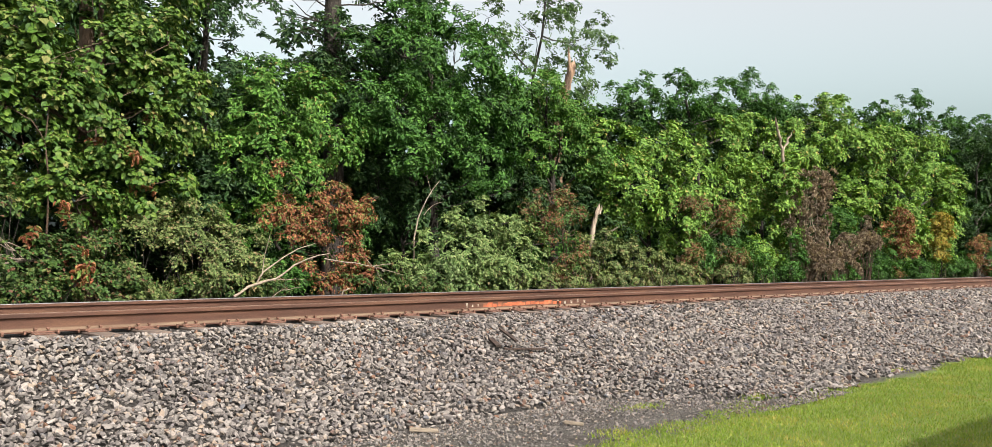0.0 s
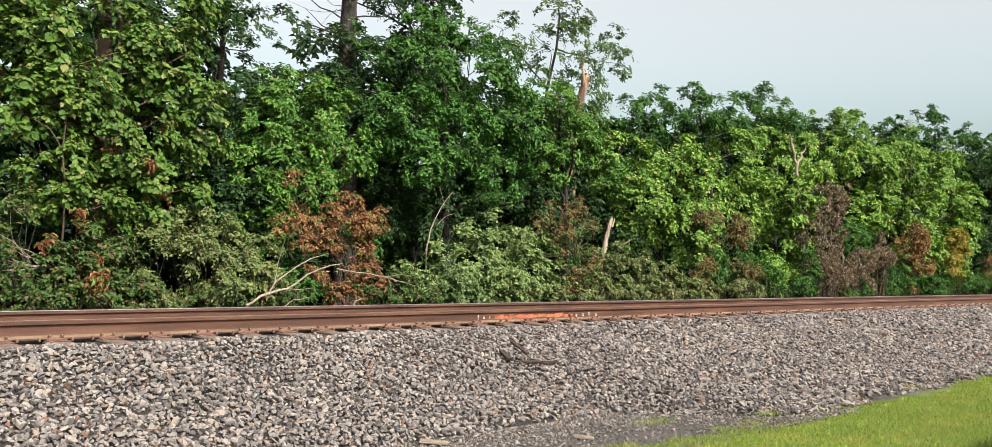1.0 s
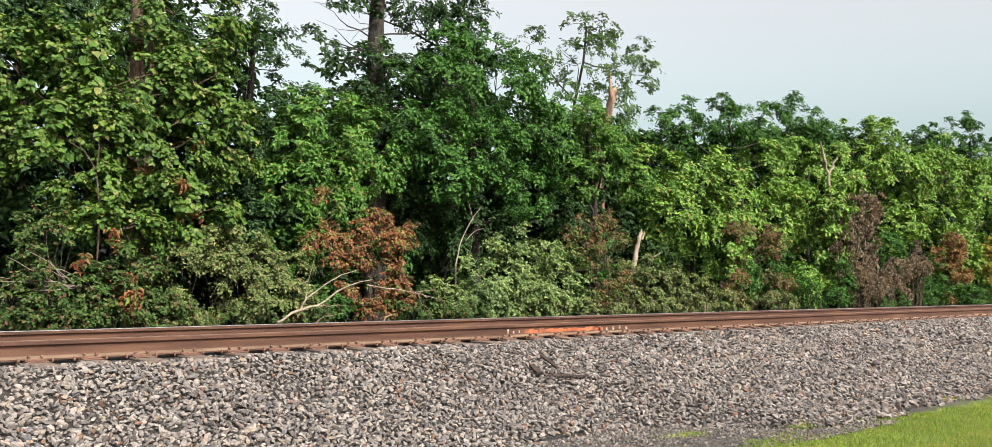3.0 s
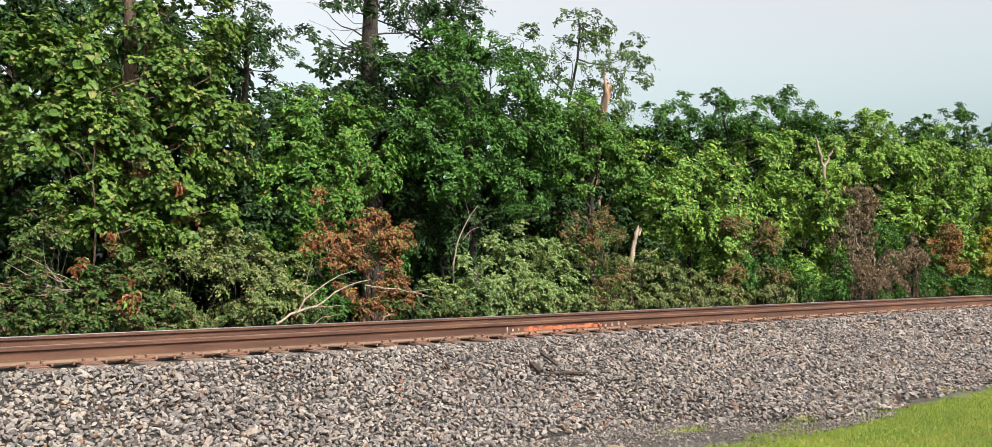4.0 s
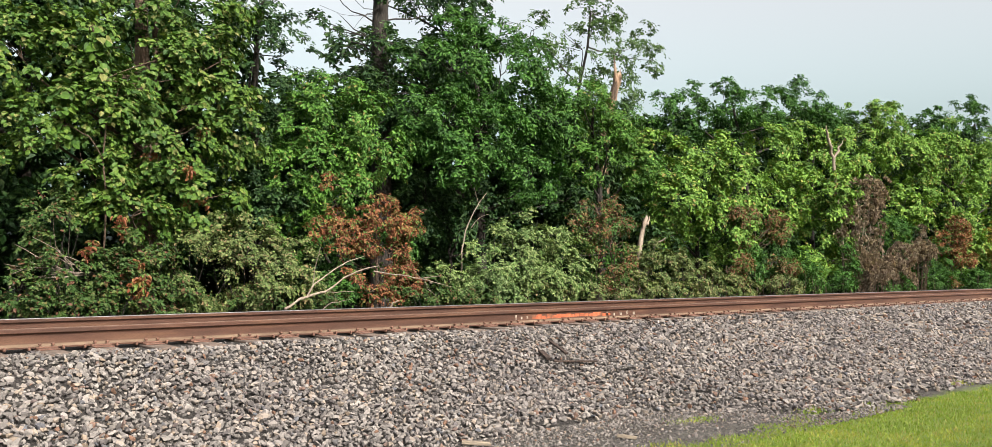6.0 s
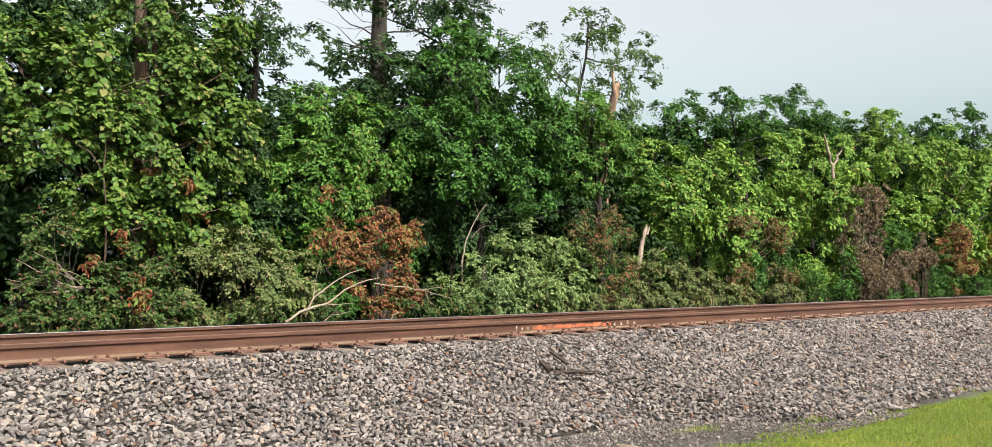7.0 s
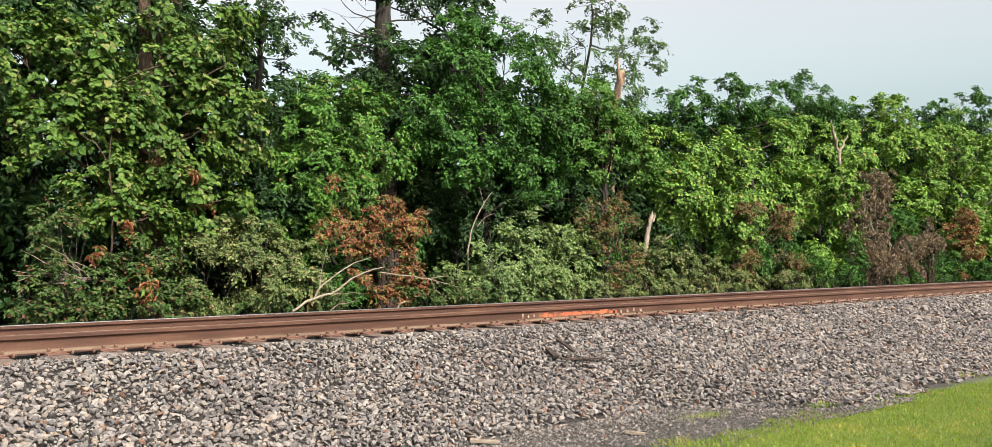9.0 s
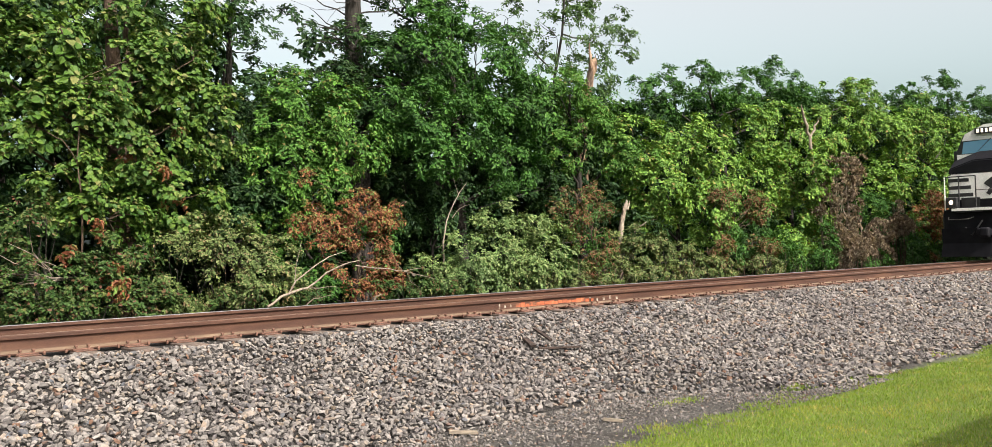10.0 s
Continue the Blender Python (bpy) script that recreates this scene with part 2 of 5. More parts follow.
def ground_material():
    """Mown lawn towards the camera's side, packed dark gravel along the track, leaf litter beyond it."""
    m = bpy.data.materials.new("ground")
    m.use_nodes = True
    nt = m.node_tree
    p = nt.nodes["Principled BSDF"]
    tc = nt.nodes.new("ShaderNodeTexCoord")
    sep = nt.nodes.new("ShaderNodeSeparateXYZ")
    nt.links.new(tc.outputs["Object"], sep.inputs[0])
    wob = noise_fac(nt, 1.3, 5, 0.65)
    far_shift = nt.nodes.new("ShaderNodeMapRange")
    for k, v in zip((1, 2, 3, 4), (6.0, 18.0, -5.12, -4.75)):
        far_shift.inputs[k].default_value = v
    nt.links.new(sep.outputs[0], far_shift.inputs[0])
    edge = maths(nt, "MULTIPLY_ADD", wob, 0.7, sep.outputs[1])
    over = maths(nt, "SUBTRACT", edge, far_shift.outputs[0])
    lawn_mask = ramp(nt, maths(nt, "ADD", maths(nt, "MULTIPLY", over, 2.0), 0.0), ((0.45, (1, 1, 1)), (0.95, (0, 0, 0))))
    lawn = ramp(nt, noise_fac(nt, 2.2, 6, 0.7), ((0.3, (0.054, 0.084, 0.008)), (0.55, (0.082, 0.117, 0.011)), (0.75, (0.122, 0.124, 0.030))))
    grit = ramp(nt, noise_fac(nt, 24, 8, 0.85), ((0.38, (0.022, 0.020, 0.017)), (0.5, (0.07, 0.066, 0.06)), (0.6, (0.19, 0.182, 0.172))))
    mud = ramp(nt, noise_fac(nt, 1.6, 4), ((0.35, (0.240, 0.205, 0.165)), (0.65, (0.560, 0.545, 0.530))))
    grit = mixed(nt, 1.0, grit, mud, "MULTIPLY")
    litter = ramp(nt, noise_fac(nt, 9, 6, 0.7), ((0.3, (0.030, 0.024, 0.015)), (0.7, (0.078, 0.066, 0.030))))
    beyond = ramp(nt, maths(nt, "MULTIPLY", sep.outputs[1], 0.2), ((0.5, (0, 0, 0)), (0.6, (1, 1, 1))))
    col = mixed(nt, lawn_mask, grit, lawn)
    nt.links.new(mixed(nt, beyond, col, litter), p.inputs["Base Color"])
    p.inputs["Roughness"].default_value = 0.95
    b = nt.nodes.new("ShaderNodeBump")
    b.inputs["Strength"].default_value, b.inputs["Distance"].default_value = 0.8, 0.02
    nt.links.new(noise_fac(nt, 60, 4), b.inputs["Height"])
    nt.links.new(b.outputs[0], p.inputs["Normal"])
    return m


def grass_material():
    m = bpy.data.materials.new("grass_blade")
    m.use_nodes = True
    nt = m.node_tree
    p, out = nt.nodes["Principled BSDF"], nt.nodes["Material Output"]
    col = ramp(nt, island_random(nt), ((0.0, (0.106, 0.176, 0.015)), (0.5, (0.164, 0.248, 0.024)), (0.85, (0.216, 0.275, 0.041)), (0.96, (0.290, 0.251, 0.102))))
    big = ramp(nt, noise_fac(nt, 1.4, 5, 0.7), ((0.3, (0.74, 0.82, 0.75)), (0.52, (1.0, 1.0, 1.0)), (0.62, (1.35, 1.08, 1.3)), (0.75, (1.5, 1.1, 1.6))))
    col = mixed(nt, 1.0, col, big, "MULTIPLY")
    nt.links.new(col, p.inputs["Base Color"])
    p.inputs["Roughness"].default_value = 0.6
    p.inputs["Specular IOR Level"].default_value = 0.2
    t = nt.nodes.new("ShaderNodeBsdfTranslucent")
    nt.links.new(col, t.inputs[0])
    mx = nt.nodes.new("ShaderNodeMixShader")
    mx.inputs[0].default_value = 0.35
    nt.links.new(p.outputs[0], mx.inputs[1])
    nt.links.new(t.outputs[0], mx.inputs[2])
    nt.links.new(mx.outputs[0], out.inputs[0])
    return m


def glow(name, colour, strength):
    m = bpy.data.materials.new(name)
    m.use_nodes = True
    p = m.node_tree.nodes["Principled BSDF"]
    p.inputs["Base Color"].default_value = (*colour, 1)
    p.inputs["Emission Color"].default_value = (*colour, 1)
    p.inputs["Emission Strength"].default_value = strength
    return m


def glass_material():
    m = bpy.data.materials.new("sky_blue_glass")
    m.use_nodes = True
    p = m.node_tree.nodes["Principled BSDF"]
    # the blue base colour stands in for the reflected sky
    p.inputs["Base Color"].default_value = (0.14, 0.30, 0.44, 1)
    p.inputs["Roughness"].default_value = 0.12
    p.inputs["Specular IOR Level"].default_value = 0.9
    return m


# ---- mesh helpers ----
def mesh_from(name, verts, faces, mat, smooth=False):
    """A mesh of equal-sized faces from arrays."""
    verts, faces = np.asarray(verts, np.float32), np.asarray(faces, np.int32)
    k = faces.shape[1]
    me = bpy.data.meshes.new(name)
    me.vertices.add(len(verts))
    me.vertices.foreach_set("co", verts.ravel())
    me.loops.add(faces.size)
    me.loops.foreach_set("vertex_index", faces.ravel())
    me.polygons.add(len(faces))
    me.polygons.foreach_set("loop_start", np.arange(0, faces.size, k, dtype=np.int32))
    me.polygons.foreach_set("use_smooth", np.full(len(faces), smooth))
    me.materials.append(mat)
    me.update(calc_edges=True)
    me.validate()
    return me


def from_bm(name, bm, mat):
    me = bpy.data.meshes.new(name)
    bm.normal_update()
    bm.to_mesh(me)
    bm.free()
    me.materials.append(mat)
    return me


def part(name, bm, mat, parent, label=""):
    """A bmesh or a mesh as one object under a thing or a part."""
    me = from_bm(name, bm, mat) if isinstance(bm, bmesh.types.BMesh) else bm
    ob = new(name, me)
    ob.parent = parent
    return tagged(ob, label)


def box(bm, x0, x1, y0, y1, z0, z1, bevel=0.0):
    made = bmesh.ops.create_cube(bm, size=1.0)["verts"]
    for v in made:
        v.co = Vector(((x0 + x1) / 2 + v.co.x * (x1 - x0), (y0 + y1) / 2 + v.co.y * (y1 - y0), (z0 + z1) / 2 + v.co.z * (z1 - z0)))
    if bevel:
        edges = list({e for v in made for e in v.link_edges})
        bmesh.ops.bevel(bm, geom=edges, offset=bevel, segments=2, affect="EDGES", profile=0.5)
    return bm


def boxed(*a, bevel=0.0):
    return box(bmesh.new(), *a, bevel=bevel)


def prism(outline, x0, x1, axis="x", bevel=0.0):
    """An outline of (u, z) drawn out along one axis."""
    bm = bmesh.new()
    ends = []
    for s in (x0, x1):
        ends.append([bm.verts.new((s, u, z) if axis == "x" else (u, s, z)) for u, z in outline])
    n = len(outline)
    for i in range(n):
        j = (i + 1) % n
        bm.faces.new((ends[0][i], ends[0][j], ends[1][j], ends[1][i]))
    bm.faces.new(ends[0][::-1])
    bm.faces.new(ends[1])
    bmesh.ops.recalc_face_normals(bm, faces=bm.faces)
    if bevel:
        bmesh.ops.bevel(bm, geom=list(bm.edges), offset=bevel, segments=2, affect="EDGES")
    return bm


def cylinder(bm, a, b, r, seg=16, r2=None):
    a, b = Vector(a), Vector(b)
    turn = (b - a).to_track_quat("Z", "Y").to_matrix().to_4x4()
    bmesh.ops.create_cone(bm, cap_ends=True, segments=seg, radius1=r, radius2=r if r2 is None else r2, depth=(b - a).length, matrix=Matrix.Translation((a + b) / 2) @ turn)
    return bm


def tubes(lines, sides=7, rough=0.0, seed=0):
    """Tapered limbs as arrays. Each line: points with radii, (x, y, z, r)."""
    rng = np.random.default_rng(seed)
    V, F = [], []
    for line in lines:
        pts = np.array(line, float)
        base = sum(len(v) for v in V)
        rings = []
        for i, (x, y, z, r) in enumerate(pts):
            d = pts[min(i + 1, len(pts) - 1), :3] - pts[max(i - 1, 0), :3]
            d = d / (np.linalg.norm(d) + 1e-9)
            u = np.cross(d, (0.31, 0.9, 0.2))
            u /= np.linalg.norm(u)
            w = np.cross(d, u)
            ang = np.linspace(0, 2 * np.pi, sides, endpoint=False)
            rr = r * (1 + rough * rng.uniform(-1, 1, sides))
            rings.append(np.array([x, y, z]) + rr[:, None] * (np.cos(ang)[:, None] * u + np.sin(ang)[:, None] * w))
        V.append(np.concatenate(rings))
        for i in range(len(pts) - 1):
            for k in range(sides):
                a, b = base + i * sides + k, base + i * sides + (k + 1) % sides
                F.append((a, b, b + sides, a + sides))
    return np.concatenate(V), np.array(F)


def wavy(a, b, r0, r1, n, bend, rng):
    """A crooked line of n points from a to b."""
    a, b = np.array(a, float), np.array(b, float)
    out = []
    side = rng.normal(0, 1, 3)
    for i in range(n):
        k = i / (n - 1)
        p = a + (b - a) * k + side * bend * math.sin(math.pi * k) + rng.normal(0, bend * 0.25, 3) * (0 < i < n - 1)
        out.append((*p, r0 + (r1 - r0) * k))
    return out

# ---- ground, ballast and track ----
def bed_toe(x):
    """How far the stones reach from the near rail."""
    k = np.clip((np.asarray(x, float) - 7.6) / 1.5, 0, 1)
    return -3.58 - 1.2 * k * k * (3 - 2 * k)


BED_TOP = RAIL_TOP - 0.214


def bed_height(x, y):
    """The ballast's surface."""
    x, y = np.asarray(x, float), np.asarray(y, float)
    toe = bed_toe(x)
    k = np.clip((y - toe) / (-0.75 - toe), 0, 1)
    near = BED_TOP * (0.35 * k + 0.65 * k ** 1.6) - 0.05 * np.clip((0.66 - np.abs(y)) / 0.2, 0, 1)
    far = BED_TOP - np.clip((y - 2.35) / 1.6, 0, 1) * 0.5
    return np.where(y > 1, far, near)


def ground():
    xs = np.unique(np.concatenate([np.linspace(-3000, -40, 12), np.linspace(-40, 120, 161), np.linspace(120, 3000, 14)]))
    ys = np.unique(np.concatenate([np.linspace(-3000, -30, 12), np.linspace(-30, 30, 121), np.linspace(30, 3000, 12)]))
    X, Y = np.meshgrid(xs, ys, indexing="ij")
    wave = 0.02 * np.sin(X * 0.9 + 1.3 * np.sin(Y * 0.5)) * np.cos(Y * 0.8)
    Z = np.where(np.abs(Y) < 40, wave * np.clip(-Y - 4, 0, 1), 0) + np.clip((Y - 2.0) / 2.5, 0, 1) * 0.30 - 0.01
    n, m = len(xs), len(ys)
    idx = np.arange(n * m).reshape(n, m)
    F = np.stack([idx[:-1, :-1], idx[1:, :-1], idx[1:, 1:], idx[:-1, 1:]], -1).reshape(-1, 4)
    ob = new("ground", mesh_from("ground", np.stack([X, Y, Z], -1).reshape(-1, 3), F, ground_material(), True))
    tagged(ob, "mown lawn meeting a packed dark gravel verge and leaf litter", "ground", kind="structure")


def ballast_bed():
    xs = np.unique(np.concatenate([np.linspace(-120, 0, 20), np.linspace(0, 70, 281), np.linspace(70, 420, 40)]))
    k = np.linspace(0, 1, 28)
    V = []
    for x in xs:
        y = np.concatenate([bed_toe(x) + (-0.75 - bed_toe(x)) * k, [1.0, 2.35, 3.1, 3.95]])
        z = bed_height(x, y) - 0.012
        z[0] = -0.05
        V.append(np.stack([np.full_like(y, x), y, z], -1))
    n, m = len(xs), len(V[0])
    idx = np.arange(n * m).reshape(n, m)
    F = np.stack([idx[:-1, :-1], idx[1:, :-1], idx[1:, 1:], idx[:-1, 1:]], -1).reshape(-1, 4)
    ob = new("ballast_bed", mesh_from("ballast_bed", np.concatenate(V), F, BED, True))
    tagged(ob, "sloping ballast bed under the track, near black for the shade between stones", "ballast", kind="structure")


def scatter_stones(name, label, spots, size, seed, kind="stuff"):
    """Crushed stones at the given (x, y, z): bent boxes, each with its own turn and size."""
    rng = np.random.default_rng(seed)
    n = len(spots)
    g = (1 + 5 ** 0.5) / 2
    ball = np.array([[-1, g, 0], [1, g, 0], [-1, -g, 0], [1, -g, 0], [0, -1, g], [0, 1, g], [0, -1, -g], [0, 1, -g], [g, 0, -1], [g, 0, 1], [-g, 0, -1], [-g, 0, 1]]) / 1.9
    tris = np.array([[0, 11, 5], [0, 5, 1], [0, 1, 7], [0, 7, 10], [0, 10, 11], [1, 5, 9], [5, 11, 4], [11, 10, 2], [10, 7, 6], [7, 1, 8], [3, 9, 4], [3, 4, 2], [3, 2, 6], [3, 6, 8], [3, 8, 9], [4, 9, 5], [2, 4, 11], [6, 2, 10], [8, 6, 7], [9, 8, 1]])
    pts = ball[None] * rng.uniform(0.72, 1.08, (n, 12, 1))
    cut = rng.normal(0, 1, (n, 6, 3))
    cut /= np.linalg.norm(cut, axis=2)[:, :, None]
    for k in range(6):
        over = np.maximum(np.einsum("nkj,nj->nk", pts, cut[:, k]) - 0.34, 0)
        pts = pts - over[:, :, None] * cut[:, k][:, None, :]
    pts *= np.stack([rng.uniform(1.0, 1.6, n), rng.uniform(0.75, 1.15, n), rng.uniform(0.6, 1.0, n)], -1)[:, None, :] * (np.asarray(size) * rng.lognormal(-0.03, 0.2, n))[:, None, None] * 0.62
    yaw, tilt, lean = rng.uniform(0, 2 * np.pi, n), rng.normal(0.12, 0.42, n), rng.normal(0, 0.42, n)
    o, i1 = np.zeros(n), np.ones(n)
    Rz = np.stack([np.cos(yaw), -np.sin(yaw), o, np.sin(yaw), np.cos(yaw), o, o, o, i1], -1).reshape(n, 3, 3)
    Rx = np.stack([i1, o, o, o, np.cos(tilt), -np.sin(tilt), o, np.sin(tilt), np.cos(tilt)], -1).reshape(n, 3, 3)
    Ry = np.stack([np.cos(lean), o, np.sin(lean), o, i1, o, -np.sin(lean), o, np.cos(lean)], -1).reshape(n, 3, 3)
    R = Rx @ Ry @ Rz
    V = np.einsum("nij,nkj->nki", R, pts) + spots[:, None, :]
    F = (tris[None] + 12 * np.arange(n)[:, None, None]).reshape(-1, 3)
    ob = new(name, mesh_from(name, V.reshape(-1, 3), F, STONE))
    return tagged(ob, label, "gravel", kind=kind)


def ballast_stones():
    rng = np.random.default_rng(4)
    spots, sizes = [], []
    for x0, x1, y0, y1, step in ((-8, 0.5, -4.9, -0.09, 0.09), (0.5, 10, -4.9, -0.09, 0.042), (10, 17, -4.9, -0.09, 0.051), (17, 30, -4.9, -0.10, 0.068), (30, 50, -4.9, -0.10, 0.11), (50, 110, -4.6, -0.1, 0.2), (0.5, 14, 0.1, 1.42, 0.08), (0.5, 14, 1.6, 3.5, 0.2), (14, 40, 0.1, 1.42, 0.16)):
        X, Y = np.meshgrid(np.arange(x0, x1, step), np.arange(y0, y1, step), indexing="ij")
        X, Y = X.ravel() + rng.uniform(-0.5, 0.5, X.size) * step, Y.ravel() + rng.uniform(-0.5, 0.5, X.size) * step
        toe = bed_toe(X) + 0.10 * np.sin(X * 2.3) + 0.06 * np.sin(X * 5.1)
        keep = (Y > 1) | (Y > toe + np.abs(rng.normal(0, 0.16, X.size)) - 0.08)
        # the tie plates stay clear of stones
        nearest = np.abs((X - 0.21 + 0.2575) % 0.515 - 0.2575)
        keep &= ~((np.abs(Y) < 0.22 + 0.05 * np.sin(X * 9.1)) & (nearest < 0.11)) & ~(np.abs(Y) < 0.10)
        X, Y = X[keep], Y[keep]
        lump = 0.012 + 0.010 * np.sin(X * 3.1 + Y * 2.2) + 0.008 * np.sin(X * 7.3 - Y * 5.7)
        spots.append(np.stack([X, Y, bed_height(X, Y) + lump + rng.uniform(-0.030, 0.016, len(X))], -1))
        sizes.append(np.full(len(X), min(step * 1.28, 0.06 if y1 > 0 else 0.1)))
    scatter_stones("ballast_stones", "loose crushed grey and tan railway ballast stones", np.concatenate(spots), np.concatenate(sizes), 5)
    n = 15000
    X = rng.uniform(3, 11, n)
    Y = bed_toe(X) - np.abs(rng.normal(0, 0.75, n))
    keep = (Y > -5.1) & (X < 10.2)
    X, Y = X[keep], Y[keep]
    scatter_stones("verge_gravel", "small loose stones strewn over the dirt verge", np.stack([X, Y, np.full(len(X), 0.002)], -1), rng.uniform(0.0, 1.0, len(X)) ** 3 * 0.028 + 0.009, 6)


TIE_AT, TIE_STEP = 0.21, 0.515
TIE_BASE = RAIL_TOP - 0.186 - 0.199


RAIL_OUTLINE = ((-0.076, 0.0), (0.076, 0.0), (0.076, 0.011), (0.035, 0.022), (0.012, 0.034), (0.0088, 0.06), (0.0088, 0.115), (0.013, 0.134), (0.034, 0.143), (0.0375, 0.148), (0.0365, 0.176), (0.031, 0.184),
                (-0.031, 0.184), (-0.0365, 0.176), (-0.0375, 0.148), (-0.034, 0.143), (-0.013, 0.134), (-0.0088, 0.115), (-0.0088, 0.06), (-0.012, 0.034), (-0.035, 0.022), (-0.076, 0.011))


def rail(y, label, gauge_side, top=None):
    thing = new("rail")
    thing.location = (0, y, RAIL_TOP - 0.186)
    tagged(thing, label, "rail", "rails of the track")
    xs = np.unique(np.concatenate([np.linspace(-120, 0, 13), np.linspace(0, 60, 61), np.linspace(60, 420, 37)]))
    V = np.array([[(x, u, z) for u, z in RAIL_OUTLINE] for x in xs]).reshape(-1, 3)
    k = len(RAIL_OUTLINE)
    F = [(i * k + j, i * k + (j + 1) % k, (i + 1) * k + (j + 1) % k, (i + 1) * k + j) for i in range(len(xs) - 1) for j in range(k)]
    body = new("rail_body", mesh_from("rail_body", V, F, RUST))
    body.parent = thing
    g = gauge_side
    head = prism(((-g * 0.002, 0.1835), (g * 0.0, 0.186), (g * 0.028, 0.186), (g * 0.0335, 0.1835), (g * 0.0368, 0.1790), (g * 0.034, 0.178)), -120, 420)
    part("running_surface", head, top or SHINE, thing, "worn steel running surface")
    return thing


def sleepers():
    tie = new("sleeper")
    tie.location = (TIE_AT, GAUGE / 2, TIE_BASE)
    tagged(tie, "dark creosoted timber sleeper bedded in ballast", "sleeper", "sleepers of the track")
    part("timber", boxed(-0.115, 0.115, -1.30, 1.30, 0, 0.185, bevel=0.012), TIE_WOOD, tie)
    for s in (-1, 1):
        y = s * GAUGE / 2
        plate = bmesh.new()
        box(plate, -0.10, 0.10, y - 0.19, y + 0.19, 0.186, 0.198, bevel=0.004)
        box(plate, -0.10, 0.10, y - 0.105, y - 0.080, 0.197, 0.214, bevel=0.004)
        box(plate, -0.10, 0.10, y + 0.080, y + 0.105, 0.197, 0.214, bevel=0.004)
        pl = part("tie_plate", plate, RUST_DARK, tie, "rusted steel tie plate")
        for dx in (-0.06, 0.06):
            sp = bmesh.new()
            box(sp, dx - 0.009, dx + 0.009, y - 0.092, y - 0.074, 0.195, 0.232, bevel=0.003)
            box(sp, dx - 0.015, dx + 0.015, y - 0.098, y - 0.058, 0.228, 0.246, bevel=0.005)
            part("spike", sp, RUST_DARK, pl)
        for dx in (-0.155, 0.155):
            an = bmesh.new()
            box(an, dx - 0.012, dx + 0.012, y - 0.090, y + 0.085, 0.180, 0.197, bevel=0.004)
            box(an, dx - 0.012, dx + 0.012, y - 0.096, y - 0.074, 0.190, 0.222, bevel=0.005)
            part("rail_anchor", an, RUST_DARK, tie, "rusted steel rail anchor")
    rng = random.Random(3)
    for i in range(-18, 160):
        if i:
            copy_thing(tie, pose(TIE_AT + TIE_STEP * i, GAUGE / 2, TIE_BASE, 0, 0, rng.uniform(-0.6, 0.6)))


def paint_marks():
    """Faded orange and white markings on the near rail's web."""
    rng = random.Random(8)
    spots = [(9.05 + 0.11 * i, 0.03, WHITE_MARK) for i in range(3)] + [(9.42 + 0.1 * i, 0.10, ORANGE_MARK) for i in range(17)] + [(11.0 + 0.16 * i, 0.05, WHITE_MARK) for i in range(5)]
    for x, w, m in spots:
        bm = bmesh.new()
        z0, z1 = RAIL_TOP - 0.186 + rng.uniform(0.045, 0.06), RAIL_TOP - 0.186 + rng.uniform(0.09, 0.118)
        box(bm, x - w / 2, x + w / 2 * rng.uniform(0.7, 1.1), -0.0102, -0.0092, z0, z1)
        ob = new("paint_mark", from_bm("paint_mark", bm, m))
        tagged(ob, "faded orange marking paint on the rail web" if m is ORANGE_MARK else "faded white marking paint on the rail web", "paint mark", "paint marks on the rail")


